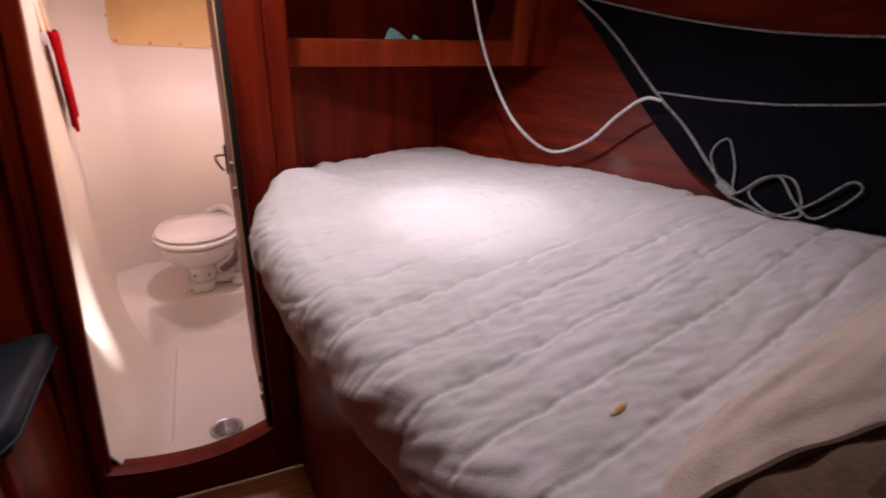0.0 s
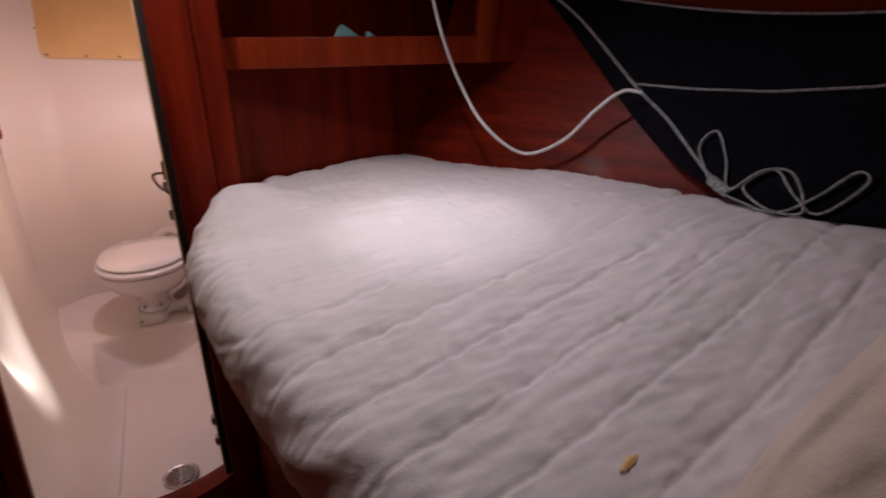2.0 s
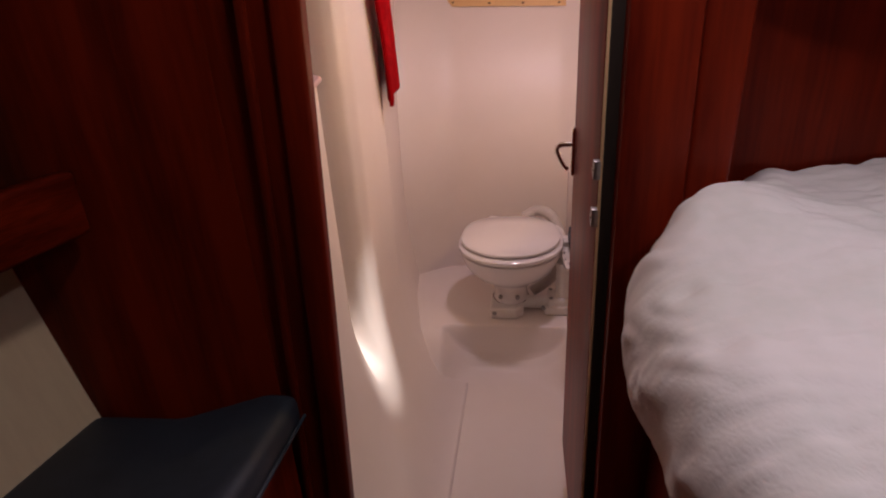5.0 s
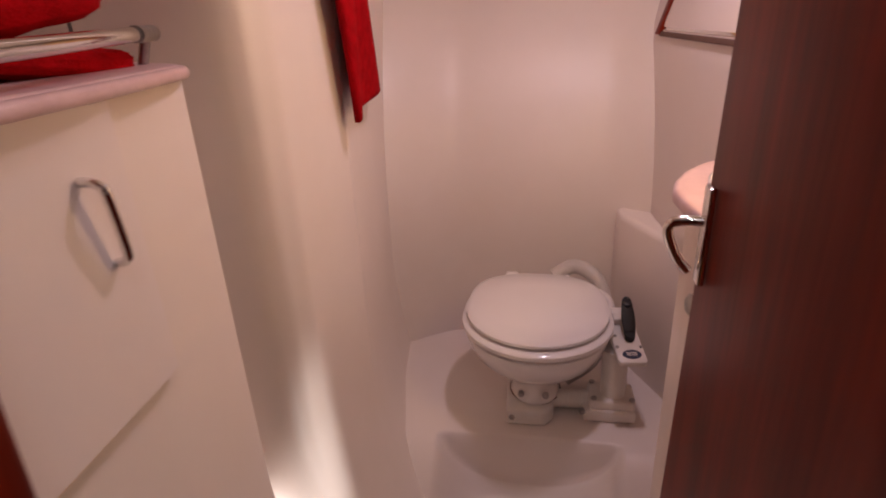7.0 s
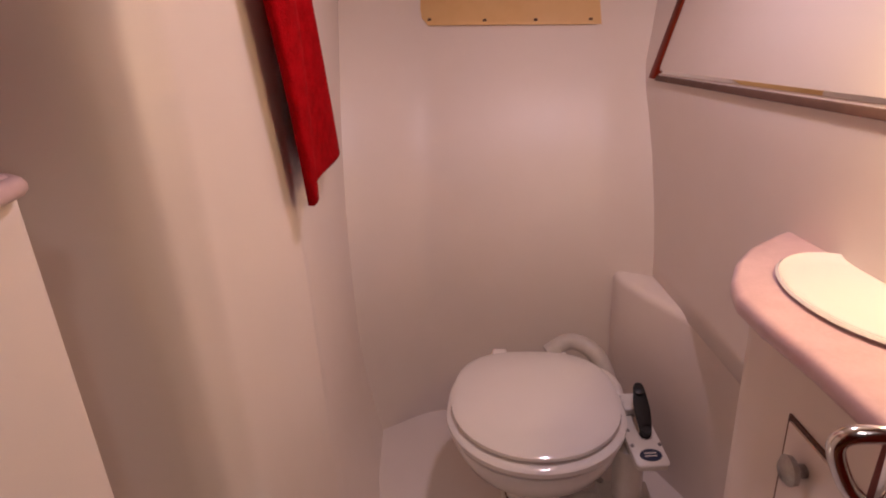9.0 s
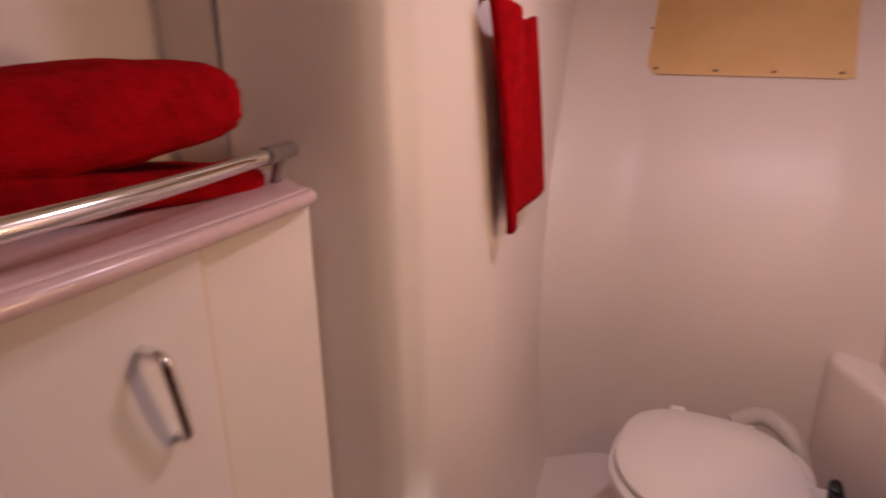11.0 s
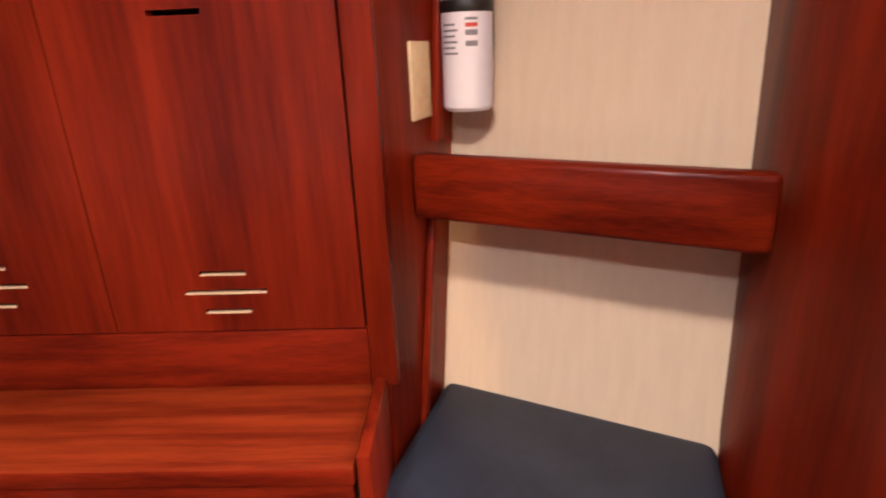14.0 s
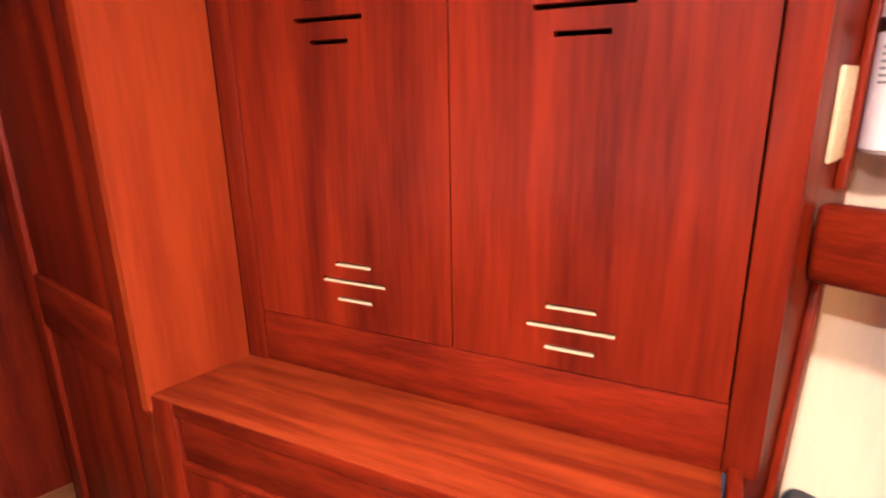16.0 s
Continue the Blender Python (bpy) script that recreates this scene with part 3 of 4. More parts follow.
plate = thing("notice_plate", (-0.745, -0.558, 1.232), "small cream notice plate on the locker side", "plate")
part("plate", box(-0.800, -0.5655, 1.232, -0.726, -0.559, 1.347, 0.002), "brass", plate)
for k in range(5):
    part("print_line", box(-0.792, -0.5592, 1.262 + 0.014 * k, -0.748, -0.5585, 1.265 + 0.014 * k, 0), "strap", plate)

end_panel = single("locker_end_panel", prism([D0 + L1 * 0.852 + Vector((0, 0, 0.82)) + LN * 0.005, L0 + L1 * 0.846 + Vector((0, 0, 0.82)), L0 + L1 * 0.846 + Vector((0, 0, CEIL)), D0 + L1 * 0.852 + LN * 0.005 + Vector((0, 0, CEIL))], L1 * 0.016), "wood_o", "light mahogany panel at the end of the locker", "panel", smooth=None)

chest = thing("drawer_chest", (-0.4, -0.95, 0), "low mahogany chest with a drawer and two doors under the locker", "chest")
lo, hi = -0.19, -0.0
part("top", flat_box(D0, 0.0, 0.85, 0.834, 0.850, -0.190, -0.001, 0.002), "wood_oh", chest)
part("side", flat_box(D0, -0.022, -0.004, 0.0, 0.866, -0.178, 0.0, 0.004), "wood_v", chest)
# near-black carcass paints in the shade between drawer and doors
part("carcass", flat_box(D0, 0.0, 0.85, 0.0, 0.833, -0.178, -0.02), "dark", chest, smooth=None)
part("top_rail", flat_box(D0, 0.0, 0.80, 0.822, 0.848, -0.019, 0.0, 0.003), "wood_h", chest)
drawer = part("drawer", flat_box(D0, 0.004, 0.795, 0.738, 0.819, -0.019, -0.006, 0.003), "wood_h", chest)
part("rail", flat_box(D0, 0.0, 0.80, 0.722, 0.735, -0.019, 0.0, 0.002), "wood_h", chest)
for a, b in ((0.004, 0.476), (0.480, 0.795)):
    part("door", flat_box(D0, a, b, 0.06, 0.719, -0.019, -0.002, 0.003), "wood_v", chest)
part("end_stile", flat_box(D0, 0.80, 0.85, 0.0, 0.848, -0.019, 0.0, 0.003), "wood_v", chest)


def knob(s, z, r, mat, n, name):
    m = Matrix.Translation(D0 + L1 * s + Vector((0, 0, z))) @ Vector((0, 0, 1)).rotation_difference(LN).to_matrix().to_4x4()
    return part(name, moved(lathe([(0, -0.006), (r * 0.5, -0.006), (r * 0.45, 0.006), (r, 0.012), (r * 1.02, 0.018), (r * 0.8, 0.025), (0, 0.027)], n=n), m), mat, chest, "chrome knob" if n < 12 else "dull steel knob", smooth=25)


knob(0.415, 0.779, 0.017, "chrome", 8, "drawer_knob")
knob(0.533, 0.665, 0.014, "steel", 24, "door_knob")
knob(0.427, 0.663, 0.014, "steel", 24, "door_knob")

# ---- cabin: entry door standing open along the passage ----
door = thing("door_1", (-0.11, -1.75, 0), "open panelled mahogany cabin door", "door", kind="structure")
A, B = Vector((-0.150, -1.425, 0)), Vector((-0.085, -2.05, 0))
da = (B - A).normalized()
dn = Vector((-da.y, da.x, 0))
db = lambda s0, s1, z0, z1, o0, o1, bv=0.004: prism([A + da * s + dn * o0 + Vector((0, 0, z)) for s, z in ((s0, z0), (s1, z0), (s1, z1), (s0, z1))], dn * (o1 - o0), bv)
part("stile", db(0, 0.085, 0.02, 1.9, -0.035, 0.0), "wood_v", door)
part("stile", db(0.545, 0.63, 0.02, 1.9, -0.035, 0.0), "wood_v", door)
for z0, z1 in ((0.02, 0.16), (0.80, 0.93), (1.78, 1.9)):
    part("rail", db(0.086, 0.544, z0, z1, -0.034, -0.001), "wood_h", door)
for z0, z1 in ((0.16, 0.80), (0.93, 1.78)):
    part("panel", db(0.08, 0.55, z0, z1, -0.025, -0.012), "wood_v", door)
part("edge_strip", db(-0.004, 0.0, 0.02, 1.9, -0.032, -0.003, 0.001), "wood_o", door)
part("latch_plate", db(-0.006, -0.003, 1.06, 1.16, -0.026, -0.009, 0.001), "chrome", door, "chrome latch plate")

# ---- head: moulded liner ----
FL = 0.06
XWALL = [(0.06, -0.428), (0.30, -0.442), (0.46, -0.464), (0.492, -0.470), (0.500, -0.480), (0.508, -0.58), (0.53, -0.67), (0.565, -0.69), (0.580, -0.65), (0.595, -0.55), (0.610, -0.49), (0.635, -0.458), (0.68, -0.438), (0.80, -0.430), (0.925, -0.428), (0.945, -0.436), (1.00, -0.452), (1.5, -0.52), (1.95, -0.575)]
SMOOTH_X = [(0, -0.428), (0.30, -0.442), (0.50, -0.468), (0.66, -0.45), (0.925, -0.432), (1.5, -0.52), (1.95, -0.575)]


def liner_left(u, v):
    y = 0.055 + 1.895 * u
    xs = sum(interp(XWALL, y + d) for d in (-0.006, -0.003, 0, 0.003, 0.006)) / 5
    top = 1.2315 if y < 0.572 else CEIL
    if v < 0.5:
        z = top + (0.62 - top) * (v / 0.5)
        g = ease(0.45, 0.95, z)
        mid = interp(SMOOTH_X, y)
        return Vector((mid + (xs - mid) * (0.45 + 0.55 * g), y, z))
    q = (v - 0.5) / 0.5
    a = q * math.pi / 2
    base = interp([(0, -0.44), (0.9, -0.44), (1.95, -0.57)], y)
    mid = interp(SMOOTH_X, y)
    xs = mid + (xs - mid) * (0.45 + 0.55 * ease(0.45, 0.95, 0.62))
    fade = ease(0.02, 0.34, q)
    wide = interp([(0, 0.24), (1.0, 0.24), (1.3, 0.12), (1.95, 0.10)], y)
    return Vector((xs + (base - xs) * fade + wide * (1 - math.cos(a)), y, 0.62 - (0.62 - FL) * math.sin(a)))


single("wall_head_left", sheet(liner_left, 320, 60, thick=-0.004), "gel", "cream moulded gelcoat side of the head", "wall", kind="structure", smooth=180)


def floor_head(u, v):
    """Floor, the scooped riser and the toilet platform, in one moulding."""
    x, y = -0.74 + 1.18 * u, 0.05 + 1.90 * v
    q = abs((x + 0.06) / 0.235)
    side = 1 - max(0.0, 1 - min(1, q) ** 2.4) ** 0.6
    low = FL + (0.235 - FL) * side * ease(0.80 + 0.14 * (1 - side), 1.045, y) + 0.03 * (1 - side) * ease(0.99, 1.045, y)
    z = low + (0.235 - low) * ease(1.036, 1.056, y)
    return Vector((x, y, z + 0.02 * ease(0.25, 0.05, y)))


single("floor_head", sheet(floor_head, 90, 340), "gel", "cream moulded gelcoat floor with a raised toilet step", "floor", kind="structure", smooth=180)
def bow_y(z):
    return 1.60 + 0.67 * max(0.0, z - 0.95)


single("wall_head_forward", sheet(lambda u, v: Vector((-0.8 + 1.7 * u, sum(bow_y(0.2 + (CEIL - 0.2) * v + d) for d in (-0.24, -0.16, -0.08, 0, 0.08, 0.16, 0.24)) / 7 - 0.15 * ease(-0.30, -0.60, -0.8 + 1.7 * u) - 0.07 * ease(0.14, 0.34, -0.8 + 1.7 * u), 0.2 + (CEIL - 0.2) * v)), 80, 60, thick=0.01), "gel", "cream leaning gelcoat forward wall of the head", "wall", kind="structure", smooth=180)


def right_x(y, z):
    return 0.285 + 0.31 * max(0, z - 1.22) + 0.07 * (1.65 - y)


def wall_right(u, v):
    y, z = 0.21 + 1.71 * u, 0.70 + (CEIL - 0.70) * v
    return Vector((right_x(y, z), y, z))


single("wall_head_right", sheet(wall_right, 20, 24, thick=0.008), "gel", "cream leaning gelcoat wall over the basin", "wall", kind="structure", smooth=180)
single("ledge", slab([(0.19, 1.93), (0.192, 1.53), (0.215, 1.47), (0.345, 1.20), (0.36, 1.10), (0.40, 0.6), (0.56, 0.6), (0.50, 1.93)], FL, 0.712, 0.022, 4), "gel", "moulded gelcoat ledge beside the toilet", "ledge", kind="structure")
single("wall_head_aft", box(-1.0, 0.057, FL, -0.425, 0.064, CEIL, 0), "gel", "cream gelcoat wall beside the doorway", "wall", kind="structure", smooth=None)
single("wall_alcove", joined(box(-0.80, 0.060, 1.2, -0.785, 0.62, CEIL, 0), prism([(-0.79, 0.576, 1.2), (-0.680, 0.576, 1.2), (-0.680, 0.576, CEIL), (-0.79, 0.576, CEIL)], (0, 0.01, 0))), "gel", "white gelcoat back of the towel shelf", "wall", kind="structure", smooth=None)

# screwed panel on the forward wall
port = thing("access_panel", (0, 1.885, 1.40), "cream-yellow screwed panel on the forward wall", "panel")
pw = lambda x, z, o=0.020: Vector((x, bow_y(z) - o, z))
part("board", prism([pw(-0.315, 1.376), pw(0.290, 1.346), pw(0.315, 1.366), pw(0.41, CEIL - 0.02), pw(-0.44, CEIL - 0.02), pw(-0.335, 1.398)], (0, 0.004, 0), 0.0012), "panel", port)
for x, z in ((-0.312, 1.391), (-0.15, 1.380), (-0.004, 1.373), (0.15, 1.366), (0.29, 1.359), (-0.345, 1.51), (0.335, 1.50)):
    part("screw", moved(lathe([(0, 0), (0.006, 0), (0.005, 0.002), (0, 0.003)], n=12), Matrix.Translation(pw(x, z)) @ Matrix.Rotation(radians(118), 4, "X")), "piping", port)

# mirror over the basin
mir = thing("mirror", (0.28, 1.0, 1.21), "wall mirror in a dark wooden frame over the basin", "mirror")
mp_ = lambda y, z, o=0.0: Vector((0.285 + 0.31 * (z - 1.22) + 0.07 * (1.65 - y) - 0.006 - o, y, z))
part("glass", prism([mp_(0.35, 1.225), mp_(1.62, 1.225), mp_(1.62, 1.90), mp_(0.35, 1.90)], (0.004, 0, 0)), "mirror", mir, smooth=None)
part("frame_side", prism([mp_(1.615, 1.212, 0.008), mp_(1.655, 1.212, 0.008), mp_(1.655, 1.92, 0.008), mp_(1.615, 1.92, 0.008)], (0.018, 0, 0), 0.002), "wood_v", mir)
part("frame_foot", prism([mp_(0.34, 1.208, 0.004), mp_(1.615, 1.208, 0.004), mp_(1.615, 1.220, 0.004), mp_(0.34, 1.220, 0.004)], (0.012, 0, 0), 0.001), "piping", mir)

# ---- head: door leaf ----
leaf = thing("door_2", (0.12, 0.15, 0), "open mahogany door of the head with a chrome handle", "door", kind="structure")
ey = lambda z: 0.436 + (1.12 - z) * 0.05
part("leaf", prism([(0.128, 0.048, 0.20), (0.122, ey(0.20), 0.20), (0.122, ey(1.85), 1.85), (0.128, 0.048, 1.85)], (0.024, 0.002, 0), 0.003), "wood_v", leaf)
handle = part("handle_plate", box(0.114, 0.405, 1.020, 0.1215, 0.424, 1.125, 0.003), "chrome", leaf, "chrome handle plate")
part("lever", tube(smooth_line([(0.116, 0.415, 1.088), (0.100, 0.417, 1.088), (0.088, 0.419, 1.085), (0.084, 0.421, 1.077), (0.088, 0.423, 1.062), (0.098, 0.424, 1.042), (0.108, 0.424, 1.030)]), 0.0055, 10), "chrome", handle)
for z in (1.10, 0.36):
    hg = part("hinge", joined(bar((0.137, 0.040, z + 0.026), (0.137, 0.040, z + 0.05), 0.006), bar((0.137, 0.040, z - 0.05), (0.137, 0.040, z - 0.026), 0.006), box(0.119, 0.030, z + 0.024, 0.130, 0.048, z + 0.052, 0.001), box(0.119, 0.030, z - 0.052, 0.130, 0.048, z - 0.024, 0.001)), "steel", leaf, "dull steel hinge")
    for dz in (0.038, -0.038):
        part("screw", moved(lathe([(0, 0), (0.004, 0), (0.003, 0.002), (0, 0.002)], n=10), Matrix.Translation((0.119, 0.039, z + dz)) @ Matrix.Rotation(radians(-90), 4, "Y")), "chrome", hg)
part("edge_strip", box(0.128, 0.030, 0.20, 0.134, 0.036, 1.86, 0.001), "strap", leaf, "pale edge strip")

# ---- head: toilet ----
toilet = thing("toilet", (-0.047, 1.22, 0.235), "white marine toilet with closed lid and hand pump", "toilet")
TC = (-0.047, 1.205)


def oval(front, back, side):
    """An outline blunt at the back and round at the front."""
    def fn(a):
        x, y = math.cos(a), math.sin(a)
        if y > 0:
            return side * math.copysign(abs(x) ** 0.80, x), back * y ** 0.62
        return side * x, front * y
    return fn


def solid(rings, n=56, at=TC):
    """A closed body from rings of (outline scale x, scale y, height)."""
    f = oval(1.0, 1.0, 1.0)
    def fn(u, v):
        j = min(len(rings) - 1, int(round(v * (len(rings) - 1))))
        sx_, sf, sb, z, dy = rings[j]
        a = 2 * math.pi * u
        x, y = f(a)
        return Vector((at[0] + x * sx_, at[1] + dy + (y * sb if y > 0 else y * sf), z))
    bm = sheet(fn, n, len(rings), True)
    bmesh.ops.remove_doubles(bm, verts=bm.verts, dist=1e-5)
    return bm


part("bowl", solid([(0, 0, 0, 0.500, 0), (0.185, 0.185, 0.19, 0.500, 0), (0.193, 0.193, 0.195, 0.495, 0), (0.193, 0.193, 0.195, 0.484, 0), (0.186, 0.186, 0.190, 0.462, 0), (0.170, 0.170, 0.178, 0.430, 0), (0.140, 0.140, 0.150, 0.395, 0.005), (0.102, 0.105, 0.115, 0.370, 0.01), (0.076, 0.085, 0.09, 0.350, 0.01), (0.066, 0.078, 0.085, 0.325, 0.01), (0.066, 0.080, 0.085, 0.298, 0.01), (0.070, 0.085, 0.09, 0.285, 0.01), (0, 0, 0, 0.285, 0.01)]), "porc", toilet, "white porcelain bowl")
part("seat", solid([(0, 0, 0, 0.506, 0), (0.196, 0.198, 0.20, 0.506, 0), (0.202, 0.205, 0.21, 0.512, 0), (0.202, 0.205, 0.21, 0.522, 0), (0.192, 0.195, 0.20, 0.530, 0), (0, 0, 0, 0.530, 0)]), "porc", toilet, "glossy white seat")
part("lid", solid([(0, 0, 0, 0.534, 0), (0.184, 0.184, 0.215, 0.534, 0), (0.190, 0.190, 0.220, 0.539, 0), (0.189, 0.189, 0.219, 0.546, 0), (0.176, 0.176, 0.206, 0.553, 0), (0.10, 0.10, 0.12, 0.557, 0), (0, 0, 0, 0.558, 0)]), "porc", toilet, "closed glossy white lid")
for x in (-0.125, 0.03):
    part("lid_hinge", box(x - 0.02, 1.405, 0.502, x + 0.02, 1.440, 0.548, 0.008, 3), "porc", toilet)
part("foot", joined(slab([(-0.125, 1.10), (-0.02, 1.10), (0.005, 1.13), (0.005, 1.27), (-0.02, 1.30), (-0.105, 1.30), (-0.128, 1.27)], 0.236, 0.282, 0.008, 3)), "plast", toilet, "white plastic foot")
part("ring", lathe([(0.070, 0.282), (0.073, 0.284), (0.070, 0.287)], (-0.047, 1.213, 0), 36, 1.0, 1.12), "piping", toilet)
for x, y, z, r in ((-0.108, 1.099, 0.262, 0.009), (-0.085, 1.128, 0.318, 0.009), (-0.018, 1.126, 0.318, 0.009), (0.082, 1.135, 0.268, 0.009)):
    part("bolt", moved(lathe([(0, -0.01), (r, -0.01), (r, 0.002), (r * 0.6, 0.006), (0, 0.006)], n=6), Matrix.Translation((x, y, z)) @ Matrix.Rotation(radians(90), 4, "X")), "steel", toilet, "steel bolt", smooth=20)
part("pipe", bar((0.0, 1.19, 0.268), (0.12, 1.19, 0.268), 0.026, 18), "plast", toilet)
pump = part("pump_base", joined(box(0.085, 1.135, 0.236, 0.225, 1.235, 0.275, 0.008, 3), box(0.100, 1.140, 0.272, 0.222, 1.230, 0.305, 0.008, 3)), "plast", toilet, "white plastic pump base")
part("cylinder", moved(lathe([(0, 0), (0.034, 0), (0.034, 0.13), (0.040, 0.135), (0.040, 0.15), (0, 0.15)], n=28), Matrix.Translation((0.165, 1.185, 0.30))), "plast", pump)
for x, y, z in ((0.112, 1.147, 0.306), (0.212, 1.147, 0.306), (0.112, 1.222, 0.306)):
    part("bolt", lathe([(0, 0), (0.008, 0), (0.008, 0.005), (0, 0.007)], (x, y, z), 6), "steel", pump, smooth=20)
TP = Matrix.Translation((0.185, 1.19, 0.478)) @ Matrix.Rotation(radians(6), 4, "Z") @ Matrix.Rotation(radians(14), 4, "X")
top = part("pump_head", moved(slab([(-0.030, 0.10), (-0.038, 0.0), (-0.034, -0.085), (-0.026, -0.094), (0.034, -0.094), (0.040, -0.084), (0.030, 0.10)], -0.012, 0.006, 0.005, 2), TP), "plast", toilet, "white plastic pump head")
part("badge", moved(lathe([(0, 0.006), (0.024, 0.006), (0.023, 0.0085), (0, 0.009)], (0.004, -0.066, 0), 28, 1.0, 0.62), TP), "blue", top, "dark blue oval badge")
for k in range(2):
    part("badge_line", moved(box(-0.010, -0.071 + 0.007 * k, 0.009, 0.016, -0.068 + 0.007 * k, 0.0094, 0), TP), "plast", top)
for x, y in ((-0.028, -0.04), (0.032, -0.04), (-0.026, 0.0), (-0.022, 0.05), (0.026, 0.06)):
    part("screw", moved(lathe([(0, 0.006), (0.0045, 0.006), (0.0035, 0.009), (0, 0.009)], (x, y, 0), 10), TP), "steel", top)
part("valve", moved(joined(box(-0.024, 0.04, 0.004, 0.012, 0.09, 0.028, 0.006, 2), bar((-0.01, 0.065, 0.02), (-0.05, 0.075, 0.02), 0.010)), TP), "plast", top)
part("grip", moved(joined(sheet(lambda u, v: Vector((0.008 + (0.013 + 0.005 * math.sin(math.pi * v)) * math.cos(2 * math.pi * u), -0.015 + 0.075 * v + 0.012 * math.sin(2 * math.pi * u), 0.02 + 0.05 * v + 0.011 * math.sin(2 * math.pi * u))), 18, 14, True), lathe([(0, 0), (0.012, 0), (0.012, 0.02), (0, 0.02)], (0.008, -0.012, 0.004), 16), lathe([(0, 0), (0.012, 0.003), (0.012, 0.012), (0, 0.018)], (0.008, 0.058, 0.06), 16)), TP), "black", top, "black pump grip")
part("hose", tube(smooth_line([(0.155, 1.255, 0.50), (0.150, 1.30, 0.525), (0.125, 1.36, 0.52), (0.09, 1.40, 0.49), (0.05, 1.42, 0.44)]), 0.014, 12), "plast", toilet)
single("waste_hose", tube(smooth_line([(0.0, 1.425, 0.54), (0.06, 1.44, 0.567), (0.115, 1.41, 0.555), (0.148, 1.375, 0.50), (0.155, 1.35, 0.42), (0.12, 1.33, 0.31), (0.04, 1.29, 0.262)]), 0.022, 14), "hose", "pale waste hose looped behind the toilet", "hose")

# floor drain
drain = thing("floor_drain", (-0.014, 0.231, FL + 0.004), "round steel floor drain grate", "drain")
part("rim", lathe([(0, 0.0), (0.060, 0.0), (0.060, 0.004), (0.056, 0.006), (0.050, 0.004), (0, 0.004)], (-0.014, 0.231, FL + 0.006), 40), "steel", drain)
for k in range(-3, 4):
    w = math.sqrt(0.047 ** 2 - (k * 0.0125) ** 2)
    for a, b in ((-w, -0.004), (0.004, w)):
        part("slot", box(-0.014 + a, 0.231 + k * 0.0125 - 0.003, FL + 0.0095, -0.014 + b, 0.231 + k * 0.0125 + 0.003, FL + 0.0108, 0), "piping", drain)
    part("bar", box(-0.014 - w, 0.231 + k * 0.0125 + 0.003, FL + 0.0095, -0.014 + w, 0.231 + k * 0.0125 + 0.007, FL + 0.013, 0.001), "steel", drain)

# ---- head: hanging towel ----
def hang(u, v):
    y = 0.825 + (0.27 + 0.17 * v) * u + 0.075 * v
    z = 1.475 - 0.37 * v + 0.035 * v * u - 0.02 * math.sin(3 * u) * (1 - v)
    x = interp(XWALL, y) + 0.024 + 0.014 * math.sin(9 * u + 2 * v) * (1 - 0.4 * v) + 0.012 * math.sin(math.pi * u)
    return Vector((x + 0.006, y, z))


ht = thing("hand_towel", (-0.43, 0.95, 1.1), "red terry hand towel hanging from a loop on the wall", "towel")
part("cloth", sheet(hang, 30, 40, thick=0.010), "towel", ht, smooth=180)
for y in (0.85, 0.955):
    part("loop", tube(smooth_line([(-0.425, y, 1.47), (-0.43, y + 0.008, 1.53), (-0.44, y + 0.02, 1.62)]), 0.006, 8), "strap", ht, "pale towel loop")
single("towel_hook", bar((-0.455, 0.91, 1.62), (-0.415, 0.91, 1.63), 0.008), "chrome", "small chrome towel hook", "hook")

# ---- head: towel cabinet ----
cab = thing("cabinet", (-0.6, 0.25, 0.86), "white gelcoat cabinet with a chrome pull under the towel shelf", "cabinet")


def face_x(y, off=0.0):
    return interp(XWALL, y) + off


part("door", sheet(lambda u, v: Vector((face_x(0.078 + 0.236 * u, 0.007), 0.078 + 0.236 * u, 0.948 + 0.283 * v)), 12, 2, thick=0.008), "gelw", cab, "white cabinet door", smooth=60)
# raised tan beads; the shade of the door groove is in their colour
for seg in (((0.318, 0.944), (0.318, 1.231)), ((0.074, 0.944), (0.318, 0.944)), ((0.074, 0.944), (0.074, 1.231))):
    part("groove", tube([(face_x(y_, 0.008), y_, z_) for y_, z_ in seg], 0.0030, 6), "strap", cab, "tan bead painted as the shaded groove round the door")
part("handle", tube(smooth_line([(-0.436, 0.252, 1.172), (-0.418, 0.253, 1.173), (-0.406, 0.255, 1.169), (-0.403, 0.256, 1.158), (-0.408, 0.266, 1.108), (-0.412, 0.268, 1.097), (-0.422, 0.269, 1.093), (-0.437, 0.270, 1.093)], 6), 0.0045, 10), "chrome", cab, "chrome pull handle")
front = [(-0.392, 0.070), (-0.398, 0.15), (-0.415, 0.27), (-0.436, 0.38), (-0.455, 0.465), (-0.462, 0.482), (-0.478, 0.492), (-0.60, 0.572)]
counter = thing("counter", (-0.6, 0.33, 1.232), "pink laminate counter over the white cabinet", "counter")
part("top", slab([(-0.785, 0.070)] + front + [(-0.785, 0.572)], 1.234, 1.250, 0.005, 3), "pink", counter)
part("edge_band", tube([(x + 0.001, y, 1.2405) for x, y in front[:-1]], 0.0078, 10), "pink", counter, "rounded pink edge band")
rl = thing("towel_rail", (-0.45, 0.25, 1.25), "chrome rail along the towel shelf", "rail")
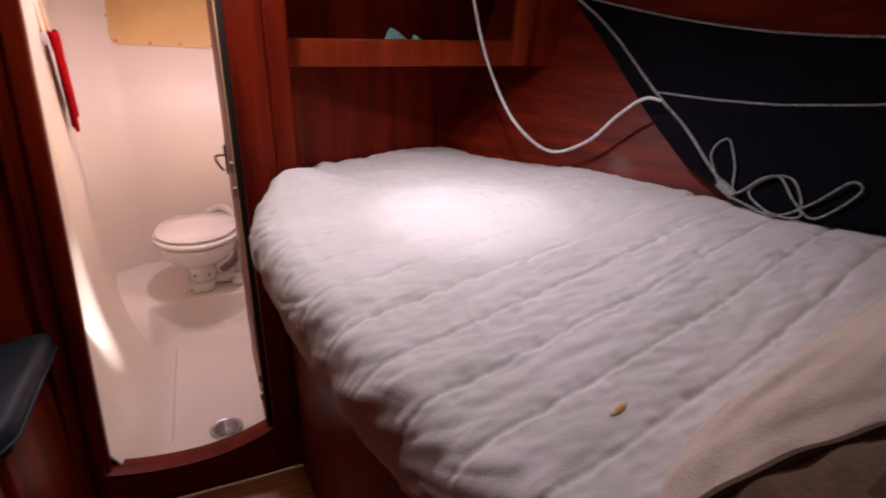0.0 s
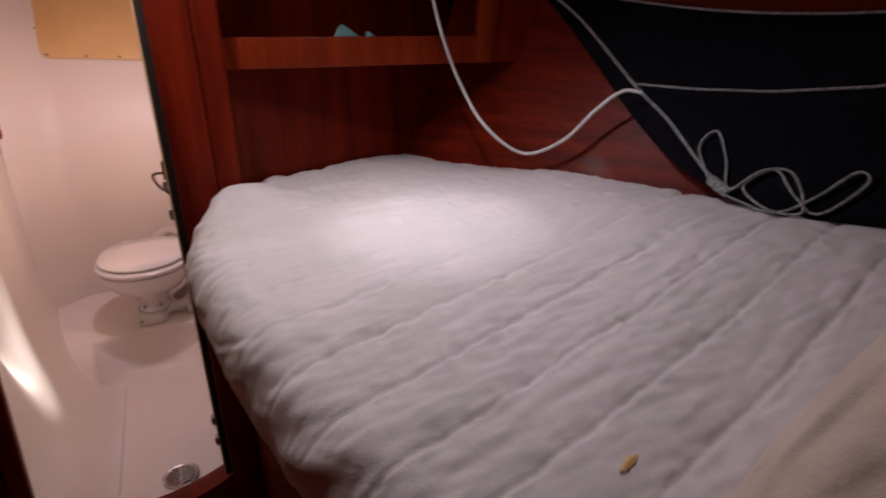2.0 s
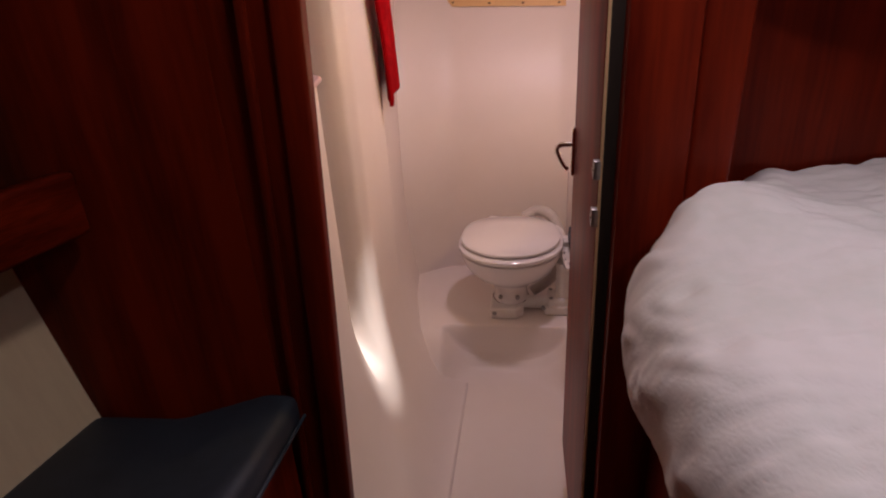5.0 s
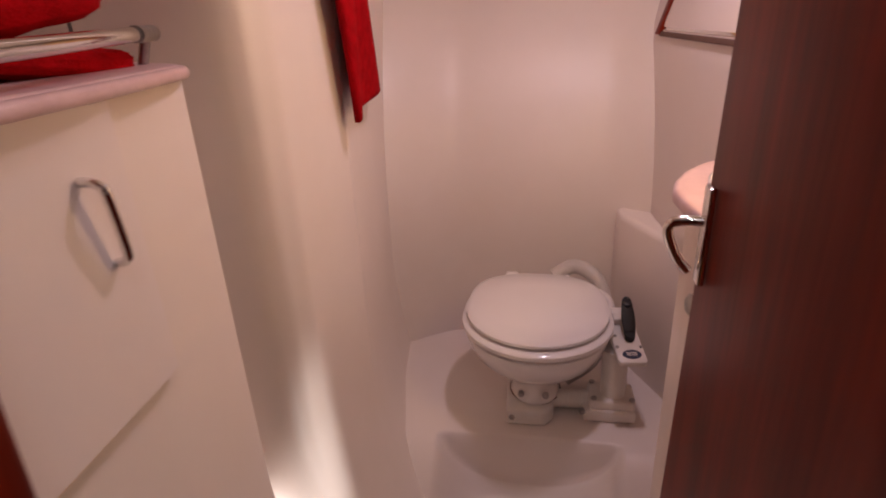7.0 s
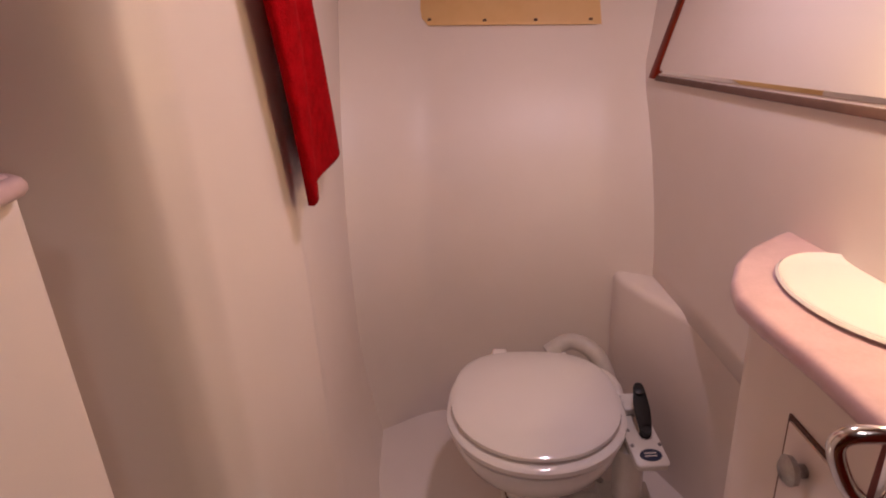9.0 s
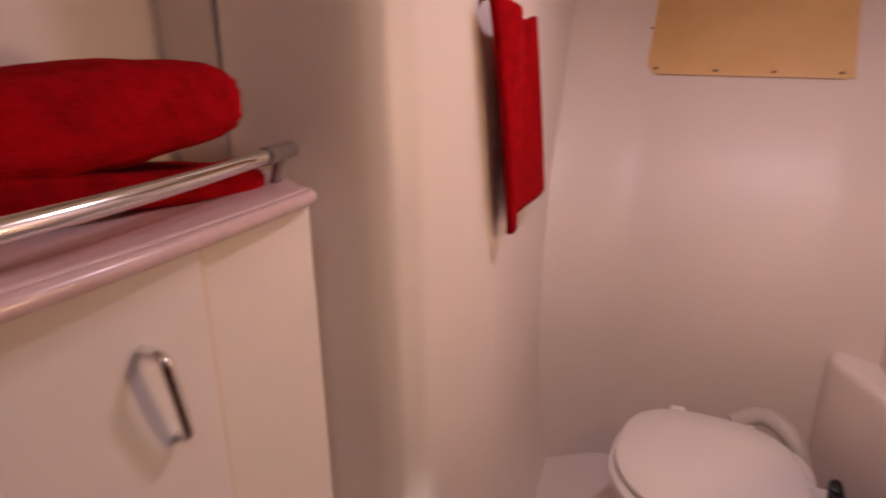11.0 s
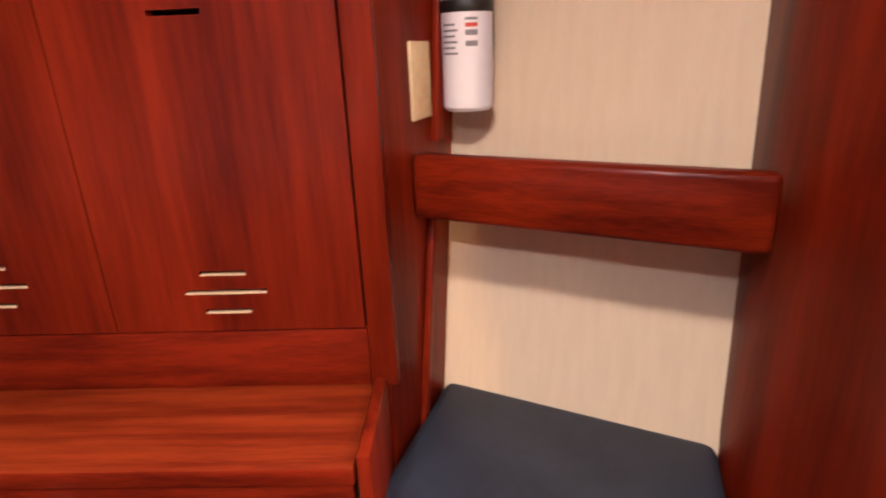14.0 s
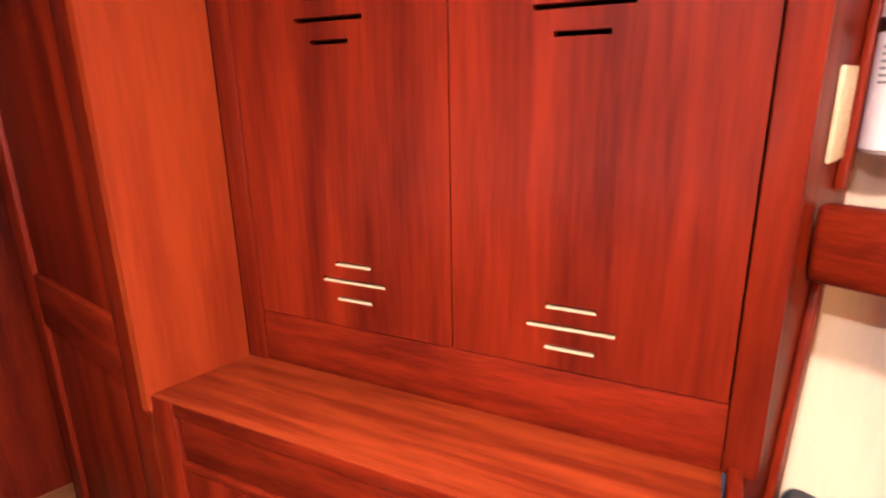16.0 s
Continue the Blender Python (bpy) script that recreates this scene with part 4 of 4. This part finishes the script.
part("tube", tube(smooth_line([(-0.404, 0.066, 1.274), (-0.412, 0.16, 1.277), (-0.434, 0.28, 1.280), (-0.470, 0.40, 1.283), (-0.492, 0.46, 1.284)], 8), 0.0080, 14), "chrome", rl)
part("end_cap", bar((-0.488, 0.452, 1.284), (-0.516, 0.520, 1.284), 0.0095), "steel", rl)
for p in ((-0.412, 0.09), (-0.506, 0.492)):
    part("stand", bar((p[0] - 0.012, p[1], 1.248), (p[0], p[1], 1.280), 0.006), "steel", rl)


def folded(cx, cy, cz, lx, ly, lz, seed):
    def fn(u, v):
        a, b = 2 * math.pi * u, v
        sg = lambda q, e: math.copysign(abs(q) ** e, q)
        end = math.sin(math.pi * min(1, max(0, b))) ** 0.10
        x, z = sg(math.cos(a), 0.6) * lx * end, sg(math.sin(a), 0.7) * lz * end
        y = (b - 0.5) * 2 * ly
        r = 1 + 0.06 * noise.noise((b * 7, math.cos(a) * 2, seed)) + 0.02 * math.sin(18 * a)
        return Vector((cx + x * r, cy + y + 0.10 * (x + 0.0), cz + z * r + 0.012 * math.sin(4 * b + seed)))
    return fn


single("folded_towel", sheet(folded(-0.60, 0.300, 1.268, 0.105, 0.180, 0.019, 1), 44, 40, True), "towel", "folded red bath towel lying on the counter", "towel", "folded towels", smooth=180)
single("folded_towel", sheet(folded(-0.60, 0.282, 1.326, 0.100, 0.180, 0.046, 4), 44, 40, True), "towel", "thick folded red bath towel on top of the stack", "towel", "folded towels", smooth=180)

# ---- head: basin ----
van = thing("vanity", (0.2, 0.4, FL), "cream vanity cabinet under the basin", "cabinet")
part("body", slab([(0.26, 0.13), (0.215, 0.35), (0.197, 0.50), (0.190, 0.62), (0.184, 0.70), (0.188, 0.76), (0.207, 0.81), (0.26, 0.88), (0.355, 0.96), (0.465, 0.13)], FL, 0.994, 0.008, 3), "gel", van)
part("door", prism([(0.200, 0.46, 0.16), (0.189, 0.645, 0.16), (0.189, 0.645, 0.925), (0.200, 0.46, 0.925)], (-0.006, -0.0004, 0), 0.002), "gel", van)
part("door_gap", prism([(0.2005, 0.455, 0.155), (0.1885, 0.650, 0.155), (0.1885, 0.650, 0.930), (0.2005, 0.455, 0.930)], (-0.003, -0.0002, 0)), "piping", van, "dark gap round the door", smooth=None)
part("knob", moved(lathe([(0, -0.004), (0.007, -0.004), (0.007, 0.008), (0.015, 0.012), (0.016, 0.018), (0.010, 0.023), (0, 0.024)], n=24), Matrix.Translation((0.186, 0.606, 0.893)) @ Matrix.Rotation(radians(-90), 4, "Y")), "steel", van, "dull steel knob")
ct = [(0.235, 0.14), (0.200, 0.35), (0.180, 0.50), (0.173, 0.617), (0.163, 0.69), (0.160, 0.75), (0.172, 0.80), (0.200, 0.86), (0.24, 0.915), (0.30, 0.970), (0.355, 1.01), (0.466, 0.14)]
single("basin_counter", slab(ct, 0.995, 1.022, 0.010, 3), "pink", "pink laminate basin counter with a rounded corner", "counter")
basin = single("basin", lathe([(0.110, 0.005), (0.106, 0.008), (0.100, 0.004), (0.085, 0.0015), (0.0, 0.001)], (0.302, 0.735, 1.022), 40, 0.80, 1.25), "porc", "shallow white basin let into the counter", "basin")
